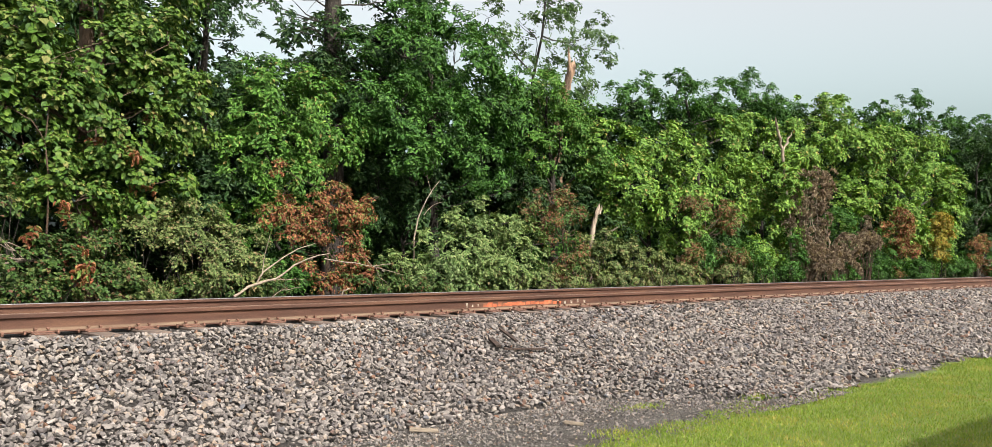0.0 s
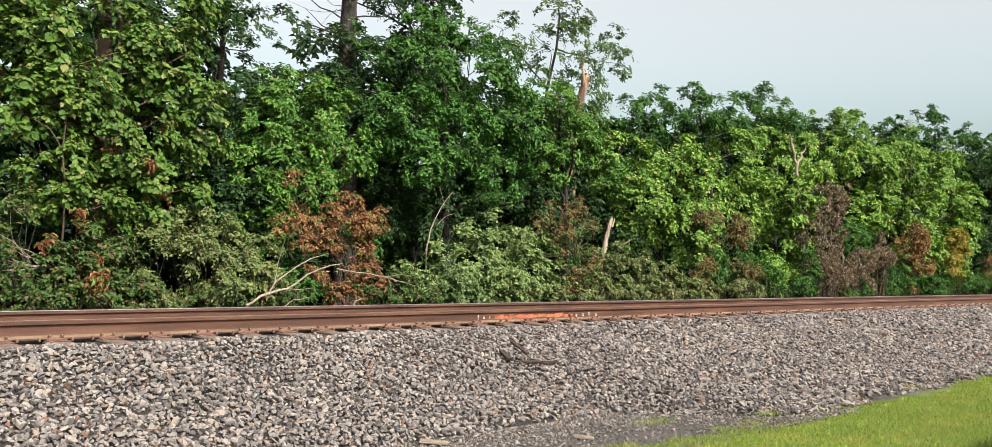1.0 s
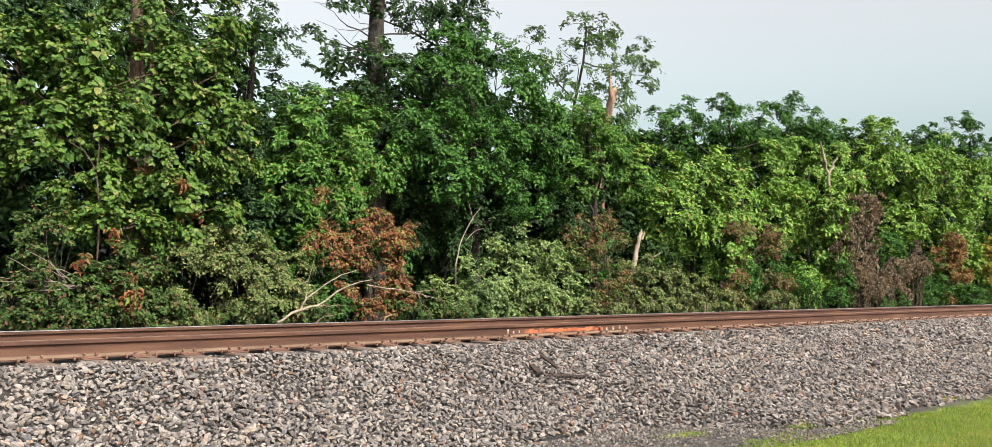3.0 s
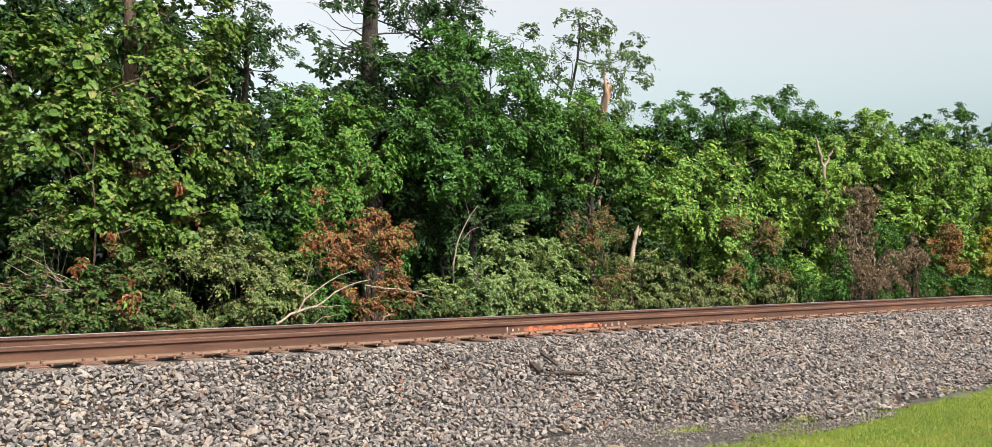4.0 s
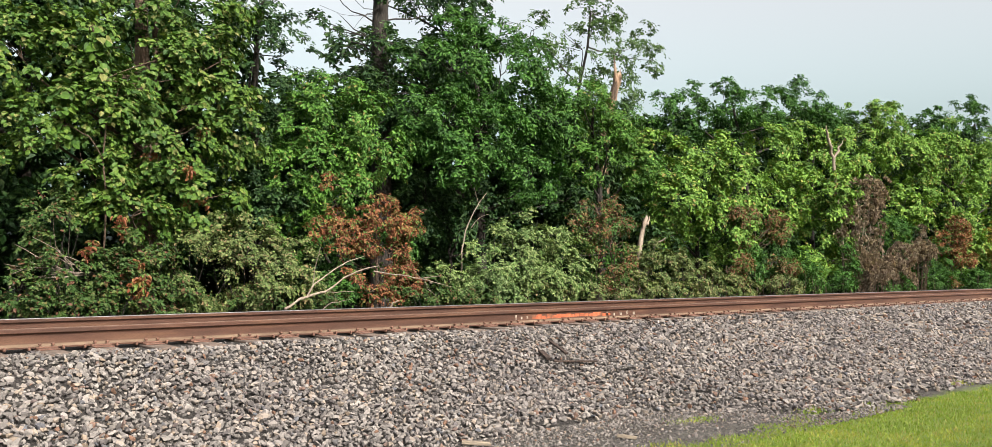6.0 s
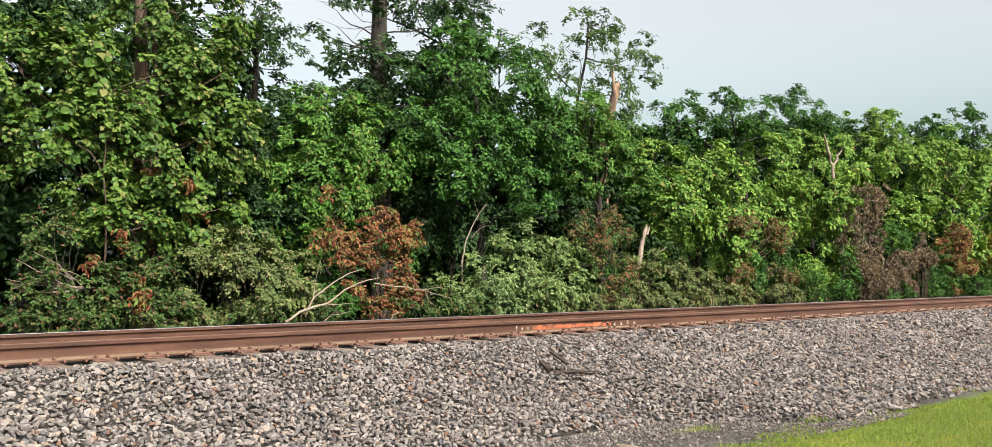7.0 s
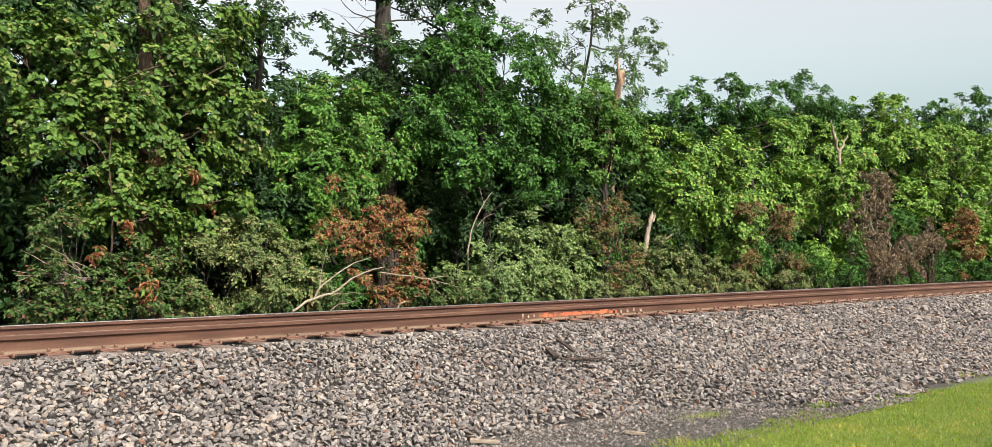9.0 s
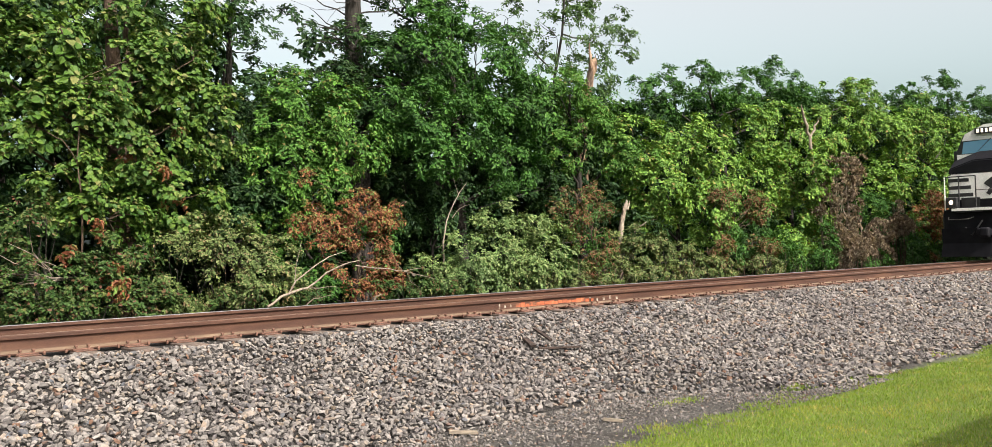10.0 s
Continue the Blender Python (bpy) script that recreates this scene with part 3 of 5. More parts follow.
def lawn():
    rng = np.random.default_rng(11)
    n = 340000
    X = 3.5 + 26 * rng.uniform(0, 1, n) ** 1.7
    Y = -4.3 - 5.2 * rng.uniform(0, 1, n) ** 1.25
    edge = np.interp(X, (4, 5.5, 6.31, 6.85, 7.54, 8.09, 8.61, 9.17, 10.34, 10.95, 11.44, 12.12, 14.06, 16.6, 30.0), (-5.2, -5.0, -4.98, -4.78, -4.79, -4.79, -4.84, -4.89, -4.68, -4.78, -4.95, -5.07, -4.77, -4.39, -4.29)) + 0.07 * np.sin(X * 3.3) + 0.05 * np.sin(X * 8.1 + 1)
    keep = Y < edge - np.abs(rng.normal(0, 0.09, n)) + 0.05
    # small tufts beyond the lawn's edge
    tx, ty = [], []
    for cx, cy, r, k in ((7.6, -4.14, 0.15, 420), (9.01, -4.58, 0.14, 300), (8.53, -4.68, 0.14, 300), (12.75, -4.62, 0.16, 600), (6.3, -4.78, 0.16, 260), (10.3, -4.6, 0.2, 300)):
        tx.append(rng.normal(cx, r, k)), ty.append(rng.normal(cy, r * 0.5, k))
    X, Y = np.concatenate([X[keep], *tx]), np.concatenate([Y[keep], *ty])
    n = len(X)
    Z = np.where(Y > bed_toe(X), bed_height(X, np.minimum(Y, 0)), 0.02 * np.sin(X * 0.9 + 1.3 * np.sin(Y * 0.5)) * np.cos(Y * 0.8) * np.clip(-Y - 4, 0, 1)) - 0.012
    h = rng.uniform(0.008, 0.024, n)
    a = rng.uniform(0, 2 * np.pi, n)
    w = rng.uniform(0.003, 0.006, n) * (1 + X / 14)
    lean = rng.normal(0, 0.8, (n, 2)) * h[:, None]
    base = np.stack([X, Y, Z], -1)
    side = np.stack([np.cos(a), np.sin(a), 0 * a], -1) * w[:, None] / 2
    tip = base + np.stack([lean[:, 0], lean[:, 1], h + 0.012], -1)
    V = np.stack([base - side, base + side, tip], 1).reshape(-1, 3)
    ob = new("lawn", mesh_from("lawn", V, np.arange(3 * n).reshape(-1, 3), grass_material()))
    tagged(ob, "short sunlit yellow-green lawn grass beside the gravel", "grass", kind="stuff")


# ---- plants ----
LEAF_FACES = np.array([[0, 2, 1], [0, 3, 2], [0, 5, 4], [0, 4, 3]])


def unit(a):
    return a / (np.linalg.norm(a, axis=1)[:, None] + 1e-9)


def leaves(blobs, size, density, seed, curl=0.25, droop=0.2, width=0.62, gaps=0.0, spray=1.0):
    """Leaf arrays over the blobs (x, y, z, across, up): each blob carries boughs, each bough a dome of twigs with leaves along them."""
    rng = np.random.default_rng(seed)
    P, O, D = [], [], []
    for x, y, z, rh, rv in blobs:
        ry = min(rh, rv) * 0.9 + 0.1
        area = 4 * math.pi * ((rh * rv) ** 1.6 / 3 + (rh * ry) ** 1.6 / 3 + (ry * rv) ** 1.6 / 3) ** (1 / 1.6)
        br = min(max(0.27 * min(rh, rv) + 0.03, 1.5 * size), 0.40) * spray
        nb = max(5, int(1.2 * (1 - gaps) * area / (math.pi * br * br)))
        d = unit(rng.normal(0, 1, (nb, 3)))
        d = d[(d[:, 1] < 0.5) | (rng.random(nb) < 0.3)]
        nb = len(d)
        rad = np.where(rng.random(nb) < 0.25, rng.uniform(0.45, 0.8, nb), rng.uniform(0.75, 1.05, nb))
        rad = np.where(rng.random(nb) < 0.14, rng.uniform(1.05, 1.30, nb), rad)
        hollow = np.sin(3.1 * (x + d[:, 0] * rh) + 1.9 * (z + d[:, 2] * rv) + seed) + np.sin(-2.4 * (x + d[:, 0] * rh) + 3.9 * (z + d[:, 2] * rv) + 2 * seed)
        keep = (hollow < (0.95 if size > 0.08 else 0.72)) | (rad < 0.72)
        d, rad = d[keep], rad[keep]
        nb = len(d)
        c = np.array([x, y, z]) + d * rad[:, None] * np.array([rh, ry, rv])
        g = unit(d * 0.7 + np.array([0.1, -0.15, 0.62]) + rng.normal(0, 0.2, (nb, 3)))
        bs = br * rng.uniform(0.6, 1.35, nb)
        twigs = rng.poisson(density * 5.4 * bs / size) + 3
        of = np.repeat(np.arange(nb), twigs)
        e = unit(rng.normal(0, 0.75, (len(of), 3)) + 0.75 * g[of])
        reach = bs[of] * rng.uniform(0.55, 1.15, len(of))
        # leaves in turn on both sides of each twig
        per = np.maximum(2, (reach / (0.62 * size)).astype(int) + 1)
        tw = np.repeat(np.arange(len(of)), per)
        k = (np.arange(len(tw)) - np.repeat(np.cumsum(per) - per, per) + rng.uniform(0.2, 0.8, len(tw))) / per[tw]
        along = e[tw] * (reach[tw] * (0.25 + 0.8 * k))[:, None]
        along[:, 2] -= droop * 0.8 * reach[tw] * k * k
        along -= 0.25 * (along * g[of[tw]]).sum(1)[:, None] * g[of[tw]]
        P.append(c[of[tw]] + along + rng.normal(0, 0.16 * size, along.shape))
        O.append(unit(0.55 * e[tw] + 0.6 * g[of[tw]]))
        flip = np.where(rng.random(len(tw)) < 0.5, -1.0, 1.0)[:, None]
        D.append(0.7 * e[tw] + 0.9 * flip * unit(np.cross(e[tw], g[of[tw]])))
    P, O, D = np.concatenate(P), np.concatenate(O), np.concatenate(D)
    keep = P[:, 2] > 0.32
    P, O, D = P[keep], O[keep], D[keep]
    n = len(P)
    N = unit(0.75 * O + np.array([0.06, -0.16, 0.3]) + rng.normal(0, 0.27, (n, 3)))
    T = D + rng.normal(0, 0.35, (n, 3)) + np.array([0, 0, -1.3 * droop])
    T = unit(T - (T * N).sum(1)[:, None] * N)
    S = np.cross(N, T)
    L = size * rng.uniform(0.6, 1.3, n)[:, None]
    W = L * width * rng.uniform(0.8, 1.2, n)[:, None]
    up = N * L * curl
    tip = P + T * L - N * L * curl * rng.uniform(0.1, 1.1, (n, 1))
    V = np.stack([P, P + T * L * 0.26 - S * W * 0.42 + up * 0.7, P + T * L * 0.62 - S * W * 0.40 + up * 0.5, tip, P + T * L * 0.62 + S * W * 0.40 + up * 0.5, P + T * L * 0.26 + S * W * 0.42 + up * 0.7], 1)
    F = LEAF_FACES[None] + 6 * np.arange(n)[:, None, None]
    return V.reshape(-1, 3), F.reshape(-1, 3)


GROUND_BACK = 0.29
# how much larger a full-grown leaf is than the youngest on the plant
LEAF_GROWTH = {"olive": 1.05, "grey": 1.05, "weed": 0.95, "rust": 1.15, "rustgreen": 1.15, "dead": 1.1, "vine": 1.0, "sunny": 1.15}
count = [0]


def plant(name, label, category, leaf, size, density, base, blobs, withered=None):
    """A tree or shrub: trunk with limbs into each mass of leaves, and a crown."""
    count[0] += 1
    seed = 100 + count[0]
    rng = np.random.default_rng(seed)
    thing = new(name)
    tagged(thing, label, category)
    b = np.array(blobs)
    low = b[np.argmin(b[:, 2])]
    lines = []
    if base:
        top = b[np.argmax(b[:, 2] - 0.9 * np.abs(b[:, 0] - base[0]))]
        height = top[2] - GROUND_BACK
        r0 = (0.03 + 0.022 * height) * (0.45 if leaf == "airy" else 0.8) if category == "tree" else 0.022
        trunk = wavy((base[0], base[1], GROUND_BACK - 0.1), (top[0] * 0.4 + base[0] * 0.6, top[1] * 0.4 + base[1] * 0.6, top[2]), r0, r0 * 0.3, 9, 0.05 + 0.02 * height, rng)
        lines.append(trunk)
        for q in blobs:
            start = min(trunk, key=lambda p: abs(p[2] - max(q[2] - 0.9 * q[3] - 0.3, GROUND_BACK + 0.2)))
            lines.append(wavy(start[:3], (q[0], q[1] + 0.05, q[2]), start[3] * 0.6, 0.008, 6, 0.08, rng))
    stems = 5 if not base else 3
    for q in blobs:
        for _ in range(stems):
            a = (q[0] + rng.uniform(-0.3, 0.3) * q[3], q[1] + 0.1, GROUND_BACK - 0.05) if not base else (q[0], q[1] + 0.05, q[2])
            d = rng.normal(0, 1, 3)
            d /= np.linalg.norm(d)
            d[2] = abs(d[2]) * 0.8 + 0.1
            lines.append(wavy(a, (q[0] + d[0] * q[3] * 0.9, q[1] + d[1] * q[3] * 0.7, q[2] + d[2] * q[4] * 0.9), 0.012, 0.004, 5, 0.06, rng))
    V, F = tubes(lines, 7, 0.08, seed)
    ob = new("trunk" if base else "stem_tangle", mesh_from("trunk", V, F, VINE_BARK if leaf in ("vine", "dead", "rust", "rustgreen") else BARK, True))
    ob.parent = thing
    if not base:
        tagged(ob, kind="stuff")
    dry = leaf == "dead"
    grown = size * (1 + (LEAF_GROWTH.get(leaf, 1.25) - 1) * (1 if b[:, 0].mean() < 18 else 0.25))
    V, F = leaves(blobs, grown, density, seed, 0.5 if dry else 0.16, 0.7 if dry else 0.3, width=0.42 if dry else 0.9 if leaf == "vine" else 0.72 if leaf in ("grey", "olive", "sunny", "weed") else 0.56, gaps=0.3 if leaf == "airy" else 0.0)
    ob = new("crown", mesh_from("crown", V, F, LEAF[leaf], False))
    ob.parent = thing
    if withered:
        V, F = leaves(withered, 0.08, 0.8, seed + 500, 0.5, 0.6)
        part("withered_leaves", mesh_from("withered_leaves", V, F, LEAF["rust"]), BARK, thing, "withered rust-red leaves")


plant("vine_covered_tree", "lush dark-trunked tree smothered in broad yellow-green vine leaves", "tree", "vine", 0.088, 1.0, (6.15, 6.3), [(4.08, 5.9, 4.55, 0.76, 0.86), (4.87, 5.6, 4.74, 0.68, 0.78), (4.99, 5.3, 3.75, 0.68, 0.68), (6.02, 5.8, 4.45, 0.83, 0.83), (6.97, 5.8, 4.82, 0.76, 0.98), (7.42, 5.5, 4.08, 0.55, 0.98), (6.2, 5.4, 3.4, 0.92, 0.72), (4.98, 5.2, 2.68, 0.67, 0.57), (4.29, 5.6, 3.4, 0.57, 0.57), (6.61, 5.1, 2.49, 0.72, 0.62), (5.48, 5.0, 2.12, 0.68, 0.49), (6.67, 6.2, 6.03, 1.31, 0.87)], [(6.17, 4.95, 2.96, 0.18, 0.12), (6.41, 4.75, 2.38, 0.16, 0.12), (5.78, 5.1, 3.05, 0.08, 0.08), (5.26, 4.4, 1.35, 0.09, 0.13), (4.69, 4.5, 1.6, 0.13, 0.11), (5.3, 4.2, 1.1, 0.11, 0.07), (4.52, 4.1, 0.79, 0.14, 0.07), (6.68, 5.2, 3.64, 0.1, 0.08), (5.07, 4.6, 2.0, 0.11, 0.11)])
plant("broadleaf_tree", "tall dark green tree standing behind the vines", "tree", "dark", 0.085, 0.8, (4.87, 8.5), [(4.19, 9.0, 5.48, 0.89, 0.89), (4.86, 9.0, 6.29, 1.03, 0.8), (5.65, 8.5, 6.6, 1.04, 0.81), (3.64, 8.0, 4.16, 0.82, 0.93)])
plant("weed_clump", "tangled green weeds with browned leaf tips beside the track", "weeds", "weed", 0.062, 0.9, None, [(4.48, 4.6, 1.34, 0.54, 0.54), (5.05, 4.5, 1.17, 0.55, 0.46), (5.64, 4.6, 1.35, 0.48, 0.57), (3.84, 4.6, 0.99, 0.44, 0.3), (4.65, 4.3, 0.77, 0.54, 0.2), (4.33, 5.0, 1.98, 0.46, 0.46)])
plant("shrub", "low olive-green shrub with small dense leaves", "shrub", "olive", 0.046, 1.0, None, [(6.42, 4.6, 1.36, 0.7, 0.65), (7.22, 4.5, 1.27, 0.72, 0.62), (7.97, 4.4, 1.17, 0.64, 0.53), (6.01, 4.3, 0.88, 0.38, 0.29), (7.25, 4.8, 1.83, 0.63, 0.42)])
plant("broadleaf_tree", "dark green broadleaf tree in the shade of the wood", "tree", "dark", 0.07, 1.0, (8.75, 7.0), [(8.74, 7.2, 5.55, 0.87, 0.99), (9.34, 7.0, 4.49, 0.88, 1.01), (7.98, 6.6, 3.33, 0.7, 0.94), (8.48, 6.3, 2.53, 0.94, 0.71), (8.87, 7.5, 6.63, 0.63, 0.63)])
plant("broadleaf_tree", "bright green young tree with sunlit leaves", "tree", "bright", 0.068, 1.3, (9.94, 6.2), [(9.33, 5.8, 4.36, 0.72, 0.72), (9.91, 5.6, 3.93, 0.85, 0.85), (9.11, 5.6, 3.25, 0.82, 0.71), (10.5, 5.6, 3.62, 0.56, 0.62), (9.74, 5.5, 2.81, 0.72, 0.48), (8.87, 5.9, 3.95, 0.59, 0.71), (9.11, 6.0, 2.08, 0.72, 0.48)])
plant("rust_shrub", "withered shrub with rust-red dying leaves", "shrub", "rust", 0.05, 0.85, (9.73, 4.8), [(8.58, 4.45, 2.06, 0.22, 0.19), (8.85, 4.45, 2.29, 0.22, 0.19), (9.22, 4.45, 2.01, 0.27, 0.23), (9.54, 4.45, 2.28, 0.25, 0.21), (9.9, 4.45, 2.55, 0.21, 0.18), (10.1, 4.45, 2.15, 0.28, 0.24), (10.49, 4.45, 2.11, 0.24, 0.2), (8.99, 4.45, 1.7, 0.2, 0.17), (9.6, 4.45, 1.71, 0.27, 0.23), (10.11, 4.45, 1.65, 0.26, 0.22), (9.37, 4.45, 1.25, 0.23, 0.19), (9.88, 4.45, 1.3, 0.28, 0.24), (10.36, 4.45, 1.3, 0.24, 0.2), (9.71, 4.45, 0.91, 0.23, 0.19), (10.17, 4.45, 0.91, 0.23, 0.2), (10.6, 4.45, 1.02, 0.19, 0.16), (10.66, 4.45, 2.35, 0.13, 0.11), (8.68, 4.45, 2.85, 0.16, 0.14)])
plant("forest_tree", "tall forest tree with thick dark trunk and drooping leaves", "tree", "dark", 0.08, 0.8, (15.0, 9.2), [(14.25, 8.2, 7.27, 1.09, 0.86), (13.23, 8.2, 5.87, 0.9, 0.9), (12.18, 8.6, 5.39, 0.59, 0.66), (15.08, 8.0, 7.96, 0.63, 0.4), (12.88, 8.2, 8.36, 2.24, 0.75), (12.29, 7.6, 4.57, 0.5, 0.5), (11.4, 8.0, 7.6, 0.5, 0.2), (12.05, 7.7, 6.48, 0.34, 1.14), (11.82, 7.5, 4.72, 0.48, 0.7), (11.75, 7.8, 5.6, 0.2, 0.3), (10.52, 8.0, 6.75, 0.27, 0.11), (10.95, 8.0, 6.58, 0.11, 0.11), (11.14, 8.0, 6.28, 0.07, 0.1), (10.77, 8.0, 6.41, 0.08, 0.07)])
plant("broadleaf_tree", "large deep green tree with layered leafy boughs", "tree", "mid", 0.075, 1.25, (14.5, 6.9), [(13.42, 6.9, 5.88, 1.16, 0.87), (14.81, 6.7, 5.92, 1.21, 1.05), (12.7, 6.4, 4.44, 0.83, 0.69), (14.0, 6.2, 4.43, 1.01, 0.72), (15.9, 6.5, 4.97, 0.93, 1.08), (12.93, 6.0, 3.53, 0.62, 0.44), (15.43, 6.2, 3.52, 0.75, 0.6), (12.24, 6.6, 4.68, 0.48, 0.69), (15.23, 7.2, 7.06, 0.85, 0.5), (14.0, 7.4, 6.94, 0.6, 0.45)])
plant("shrub", "rounded grey-green shrub with small pale leaves", "shrub", "grey", 0.052, 1.0, None, [(13.73, 4.6, 1.83, 0.88, 0.74), (12.92, 4.5, 1.42, 0.91, 0.72), (14.8, 4.5, 1.37, 0.77, 0.67), (12.32, 4.4, 1.04, 0.63, 0.44), (14.02, 4.3, 1.0, 1.08, 0.38), (11.68, 4.8, 0.96, 0.5, 0.4)])
plant("rust_shrub", "slender shrub with brownish red and green leaves", "shrub", "rustgreen", 0.05, 0.7, (16.63, 4.9), [(15.13, 4.55, 2.45, 0.23, 0.2), (15.48, 4.55, 2.8, 0.21, 0.19), (15.91, 4.55, 2.63, 0.26, 0.23), (16.37, 4.55, 2.8, 0.22, 0.2), (15.62, 4.55, 2.19, 0.27, 0.25), (16.19, 4.55, 2.25, 0.26, 0.24), (16.72, 4.55, 2.37, 0.24, 0.21), (15.93, 4.55, 1.76, 0.26, 0.23), (16.51, 4.55, 1.86, 0.27, 0.24), (16.9, 4.55, 1.53, 0.21, 0.19), (16.41, 4.55, 1.33, 0.26, 0.24), (16.69, 4.55, 0.98, 0.21, 0.19), (16.17, 4.55, 0.98, 0.19, 0.17)])
plant("broadleaf_tree", "thin-crowned tall tree with airy light green leaves", "tree", "airy", 0.095, 0.8, (21.4, 10.0), [(19.02, 10.0, 8.12, 0.66, 0.75), (21.23, 10.0, 8.12, 1.09, 1.09), (24.01, 10.4, 8.66, 0.81, 0.85), (25.28, 10.4, 8.44, 0.39, 0.53), (19.99, 9.6, 6.7, 1.04, 0.85), (22.46, 9.6, 6.86, 0.91, 0.81), (21.79, 10.0, 9.33, 1.2, 0.5)])
plant("broadleaf_tree", "yellow-green tree with sunlit top", "tree", "bright", 0.08, 1.0, (18.52, 6.9), [(18.03, 7.0, 5.61, 0.92, 0.75), (18.49, 6.6, 4.7, 0.75, 0.6), (19.59, 6.3, 4.02, 0.86, 0.77), (17.96, 6.9, 3.92, 0.5, 0.67), (19.45, 7.0, 5.3, 0.7, 0.45)])
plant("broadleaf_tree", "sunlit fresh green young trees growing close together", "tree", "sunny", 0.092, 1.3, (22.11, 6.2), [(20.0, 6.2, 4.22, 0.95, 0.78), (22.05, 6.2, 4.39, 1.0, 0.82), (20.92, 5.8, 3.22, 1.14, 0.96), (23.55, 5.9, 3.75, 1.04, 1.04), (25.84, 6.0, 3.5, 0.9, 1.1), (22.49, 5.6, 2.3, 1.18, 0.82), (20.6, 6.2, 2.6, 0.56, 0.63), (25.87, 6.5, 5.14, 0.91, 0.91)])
plant("broadleaf_tree", "full green tree rising behind the younger ones", "tree", "mid", 0.09, 1.5, (27.7, 8.6), [(24.3, 8.6, 6.27, 1.03, 0.92), (26.81, 8.6, 6.8, 1.09, 0.91), (29.41, 8.6, 7.01, 1.15, 0.97), (31.34, 8.3, 7.22, 0.9, 0.9), (32.61, 8.2, 6.39, 1.1, 1.1)])
plant("shrub", "low spreading olive shrub with mottled leaves", "shrub", "olive", 0.06, 1.1, None, [(18.42, 4.7, 1.46, 0.76, 0.6), (19.89, 4.6, 1.12, 0.79, 0.46), (17.44, 4.7, 1.27, 0.49, 0.58), (20.9, 4.5, 0.95, 0.47, 0.3)])
plant("rust_shrub", "half-dead shrub with reddish brown leaves", "shrub", "rustgreen", 0.065, 0.9, (23.05, 4.9), [(21.96, 4.96, 2.8, 0.3, 0.19), (22.06, 4.92, 2.9, 0.28, 0.18), (22.42, 5.0, 2.15, 0.23, 0.16), (24.13, 4.77, 2.45, 0.28, 0.31), (23.93, 4.87, 2.74, 0.24, 0.16), (23.79, 4.9, 2.85, 0.31, 0.28), (22.91, 5.02, 2.93, 0.23, 0.16), (22.22, 4.87, 2.65, 0.29, 0.24), (23.82, 4.96, 2.32, 0.26, 0.23), (23.88, 4.8, 2.29, 0.26, 0.29), (21.53, 4.75, 1.2, 0.2, 0.14), (21.5, 4.55, 1.27, 0.24, 0.2), (21.16, 4.36, 1.1, 0.2, 0.14), (21.46, 4.4, 1.5, 0.3, 0.23), (20.92, 4.49, 1.29, 0.23, 0.21), (23.24, 4.58, 1.42, 0.28, 0.29), (24.2, 4.58, 1.43, 0.23, 0.24), (23.59, 4.7, 1.03, 0.24, 0.18)])
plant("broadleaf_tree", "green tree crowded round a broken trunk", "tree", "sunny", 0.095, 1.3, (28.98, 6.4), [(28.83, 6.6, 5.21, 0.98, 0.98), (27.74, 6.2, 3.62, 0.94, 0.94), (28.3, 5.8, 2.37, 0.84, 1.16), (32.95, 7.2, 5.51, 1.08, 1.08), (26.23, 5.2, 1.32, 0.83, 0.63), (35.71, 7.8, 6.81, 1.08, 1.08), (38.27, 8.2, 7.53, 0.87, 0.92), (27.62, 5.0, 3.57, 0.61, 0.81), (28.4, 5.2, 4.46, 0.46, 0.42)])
plant("dead_vine", "brown withered vine hanging in curled dry leaves", "vine", "dead", 0.085, 0.8, (29.37, 5.4), [(27.97, 5.0, 2.98, 0.12, 1.13), (28.57, 5.0, 2.79, 0.15, 1.46), (29.26, 5.0, 3.24, 0.15, 1.27), (29.89, 5.0, 3.7, 0.17, 0.96), (30.49, 5.0, 3.95, 0.17, 0.76), (28.74, 4.9, 1.65, 0.19, 0.83), (28.1, 4.9, 1.34, 0.16, 0.61), (29.63, 4.9, 1.88, 0.19, 0.85), (30.28, 5.0, 2.86, 0.15, 0.86)])
plant("dead_shrub", "dry brown shrub of dead curled leaves", "shrub", "dead", 0.075, 1.0, None, [(30.37, 4.45, 1.55, 0.32, 0.33), (31.12, 4.7, 0.91, 0.31, 0.28), (28.84, 4.74, 1.53, 0.40, 0.33), (29.57, 4.82, 1.7, 0.31, 0.26), (31.14, 4.49, 1.07, 0.37, 0.36), (29.57, 4.49, 1.19, 0.41, 0.33), (29.53, 4.53, 1.74, 0.33, 0.33), (28.67, 4.62, 1.53, 0.37, 0.22), (31.25, 4.53, 1.87, 0.40, 0.43), (31.57, 4.82, 2.0, 0.32, 0.28), (30.64, 4.68, 1.52, 0.41, 0.26), (29.36, 4.67, 1.26, 0.45, 0.29), (32.0, 4.85, 1.84, 0.36, 0.39), (29.15, 4.69, 1.15, 0.45, 0.32), (33.19, 4.78, 2.26, 0.37, 0.25), (33.28, 4.58, 1.95, 0.31, 0.26), (33.69, 4.72, 2.03, 0.34, 0.25), (32.91, 4.76, 1.9, 0.38, 0.25), (33.39, 4.83, 2.79, 0.29, 0.20)])
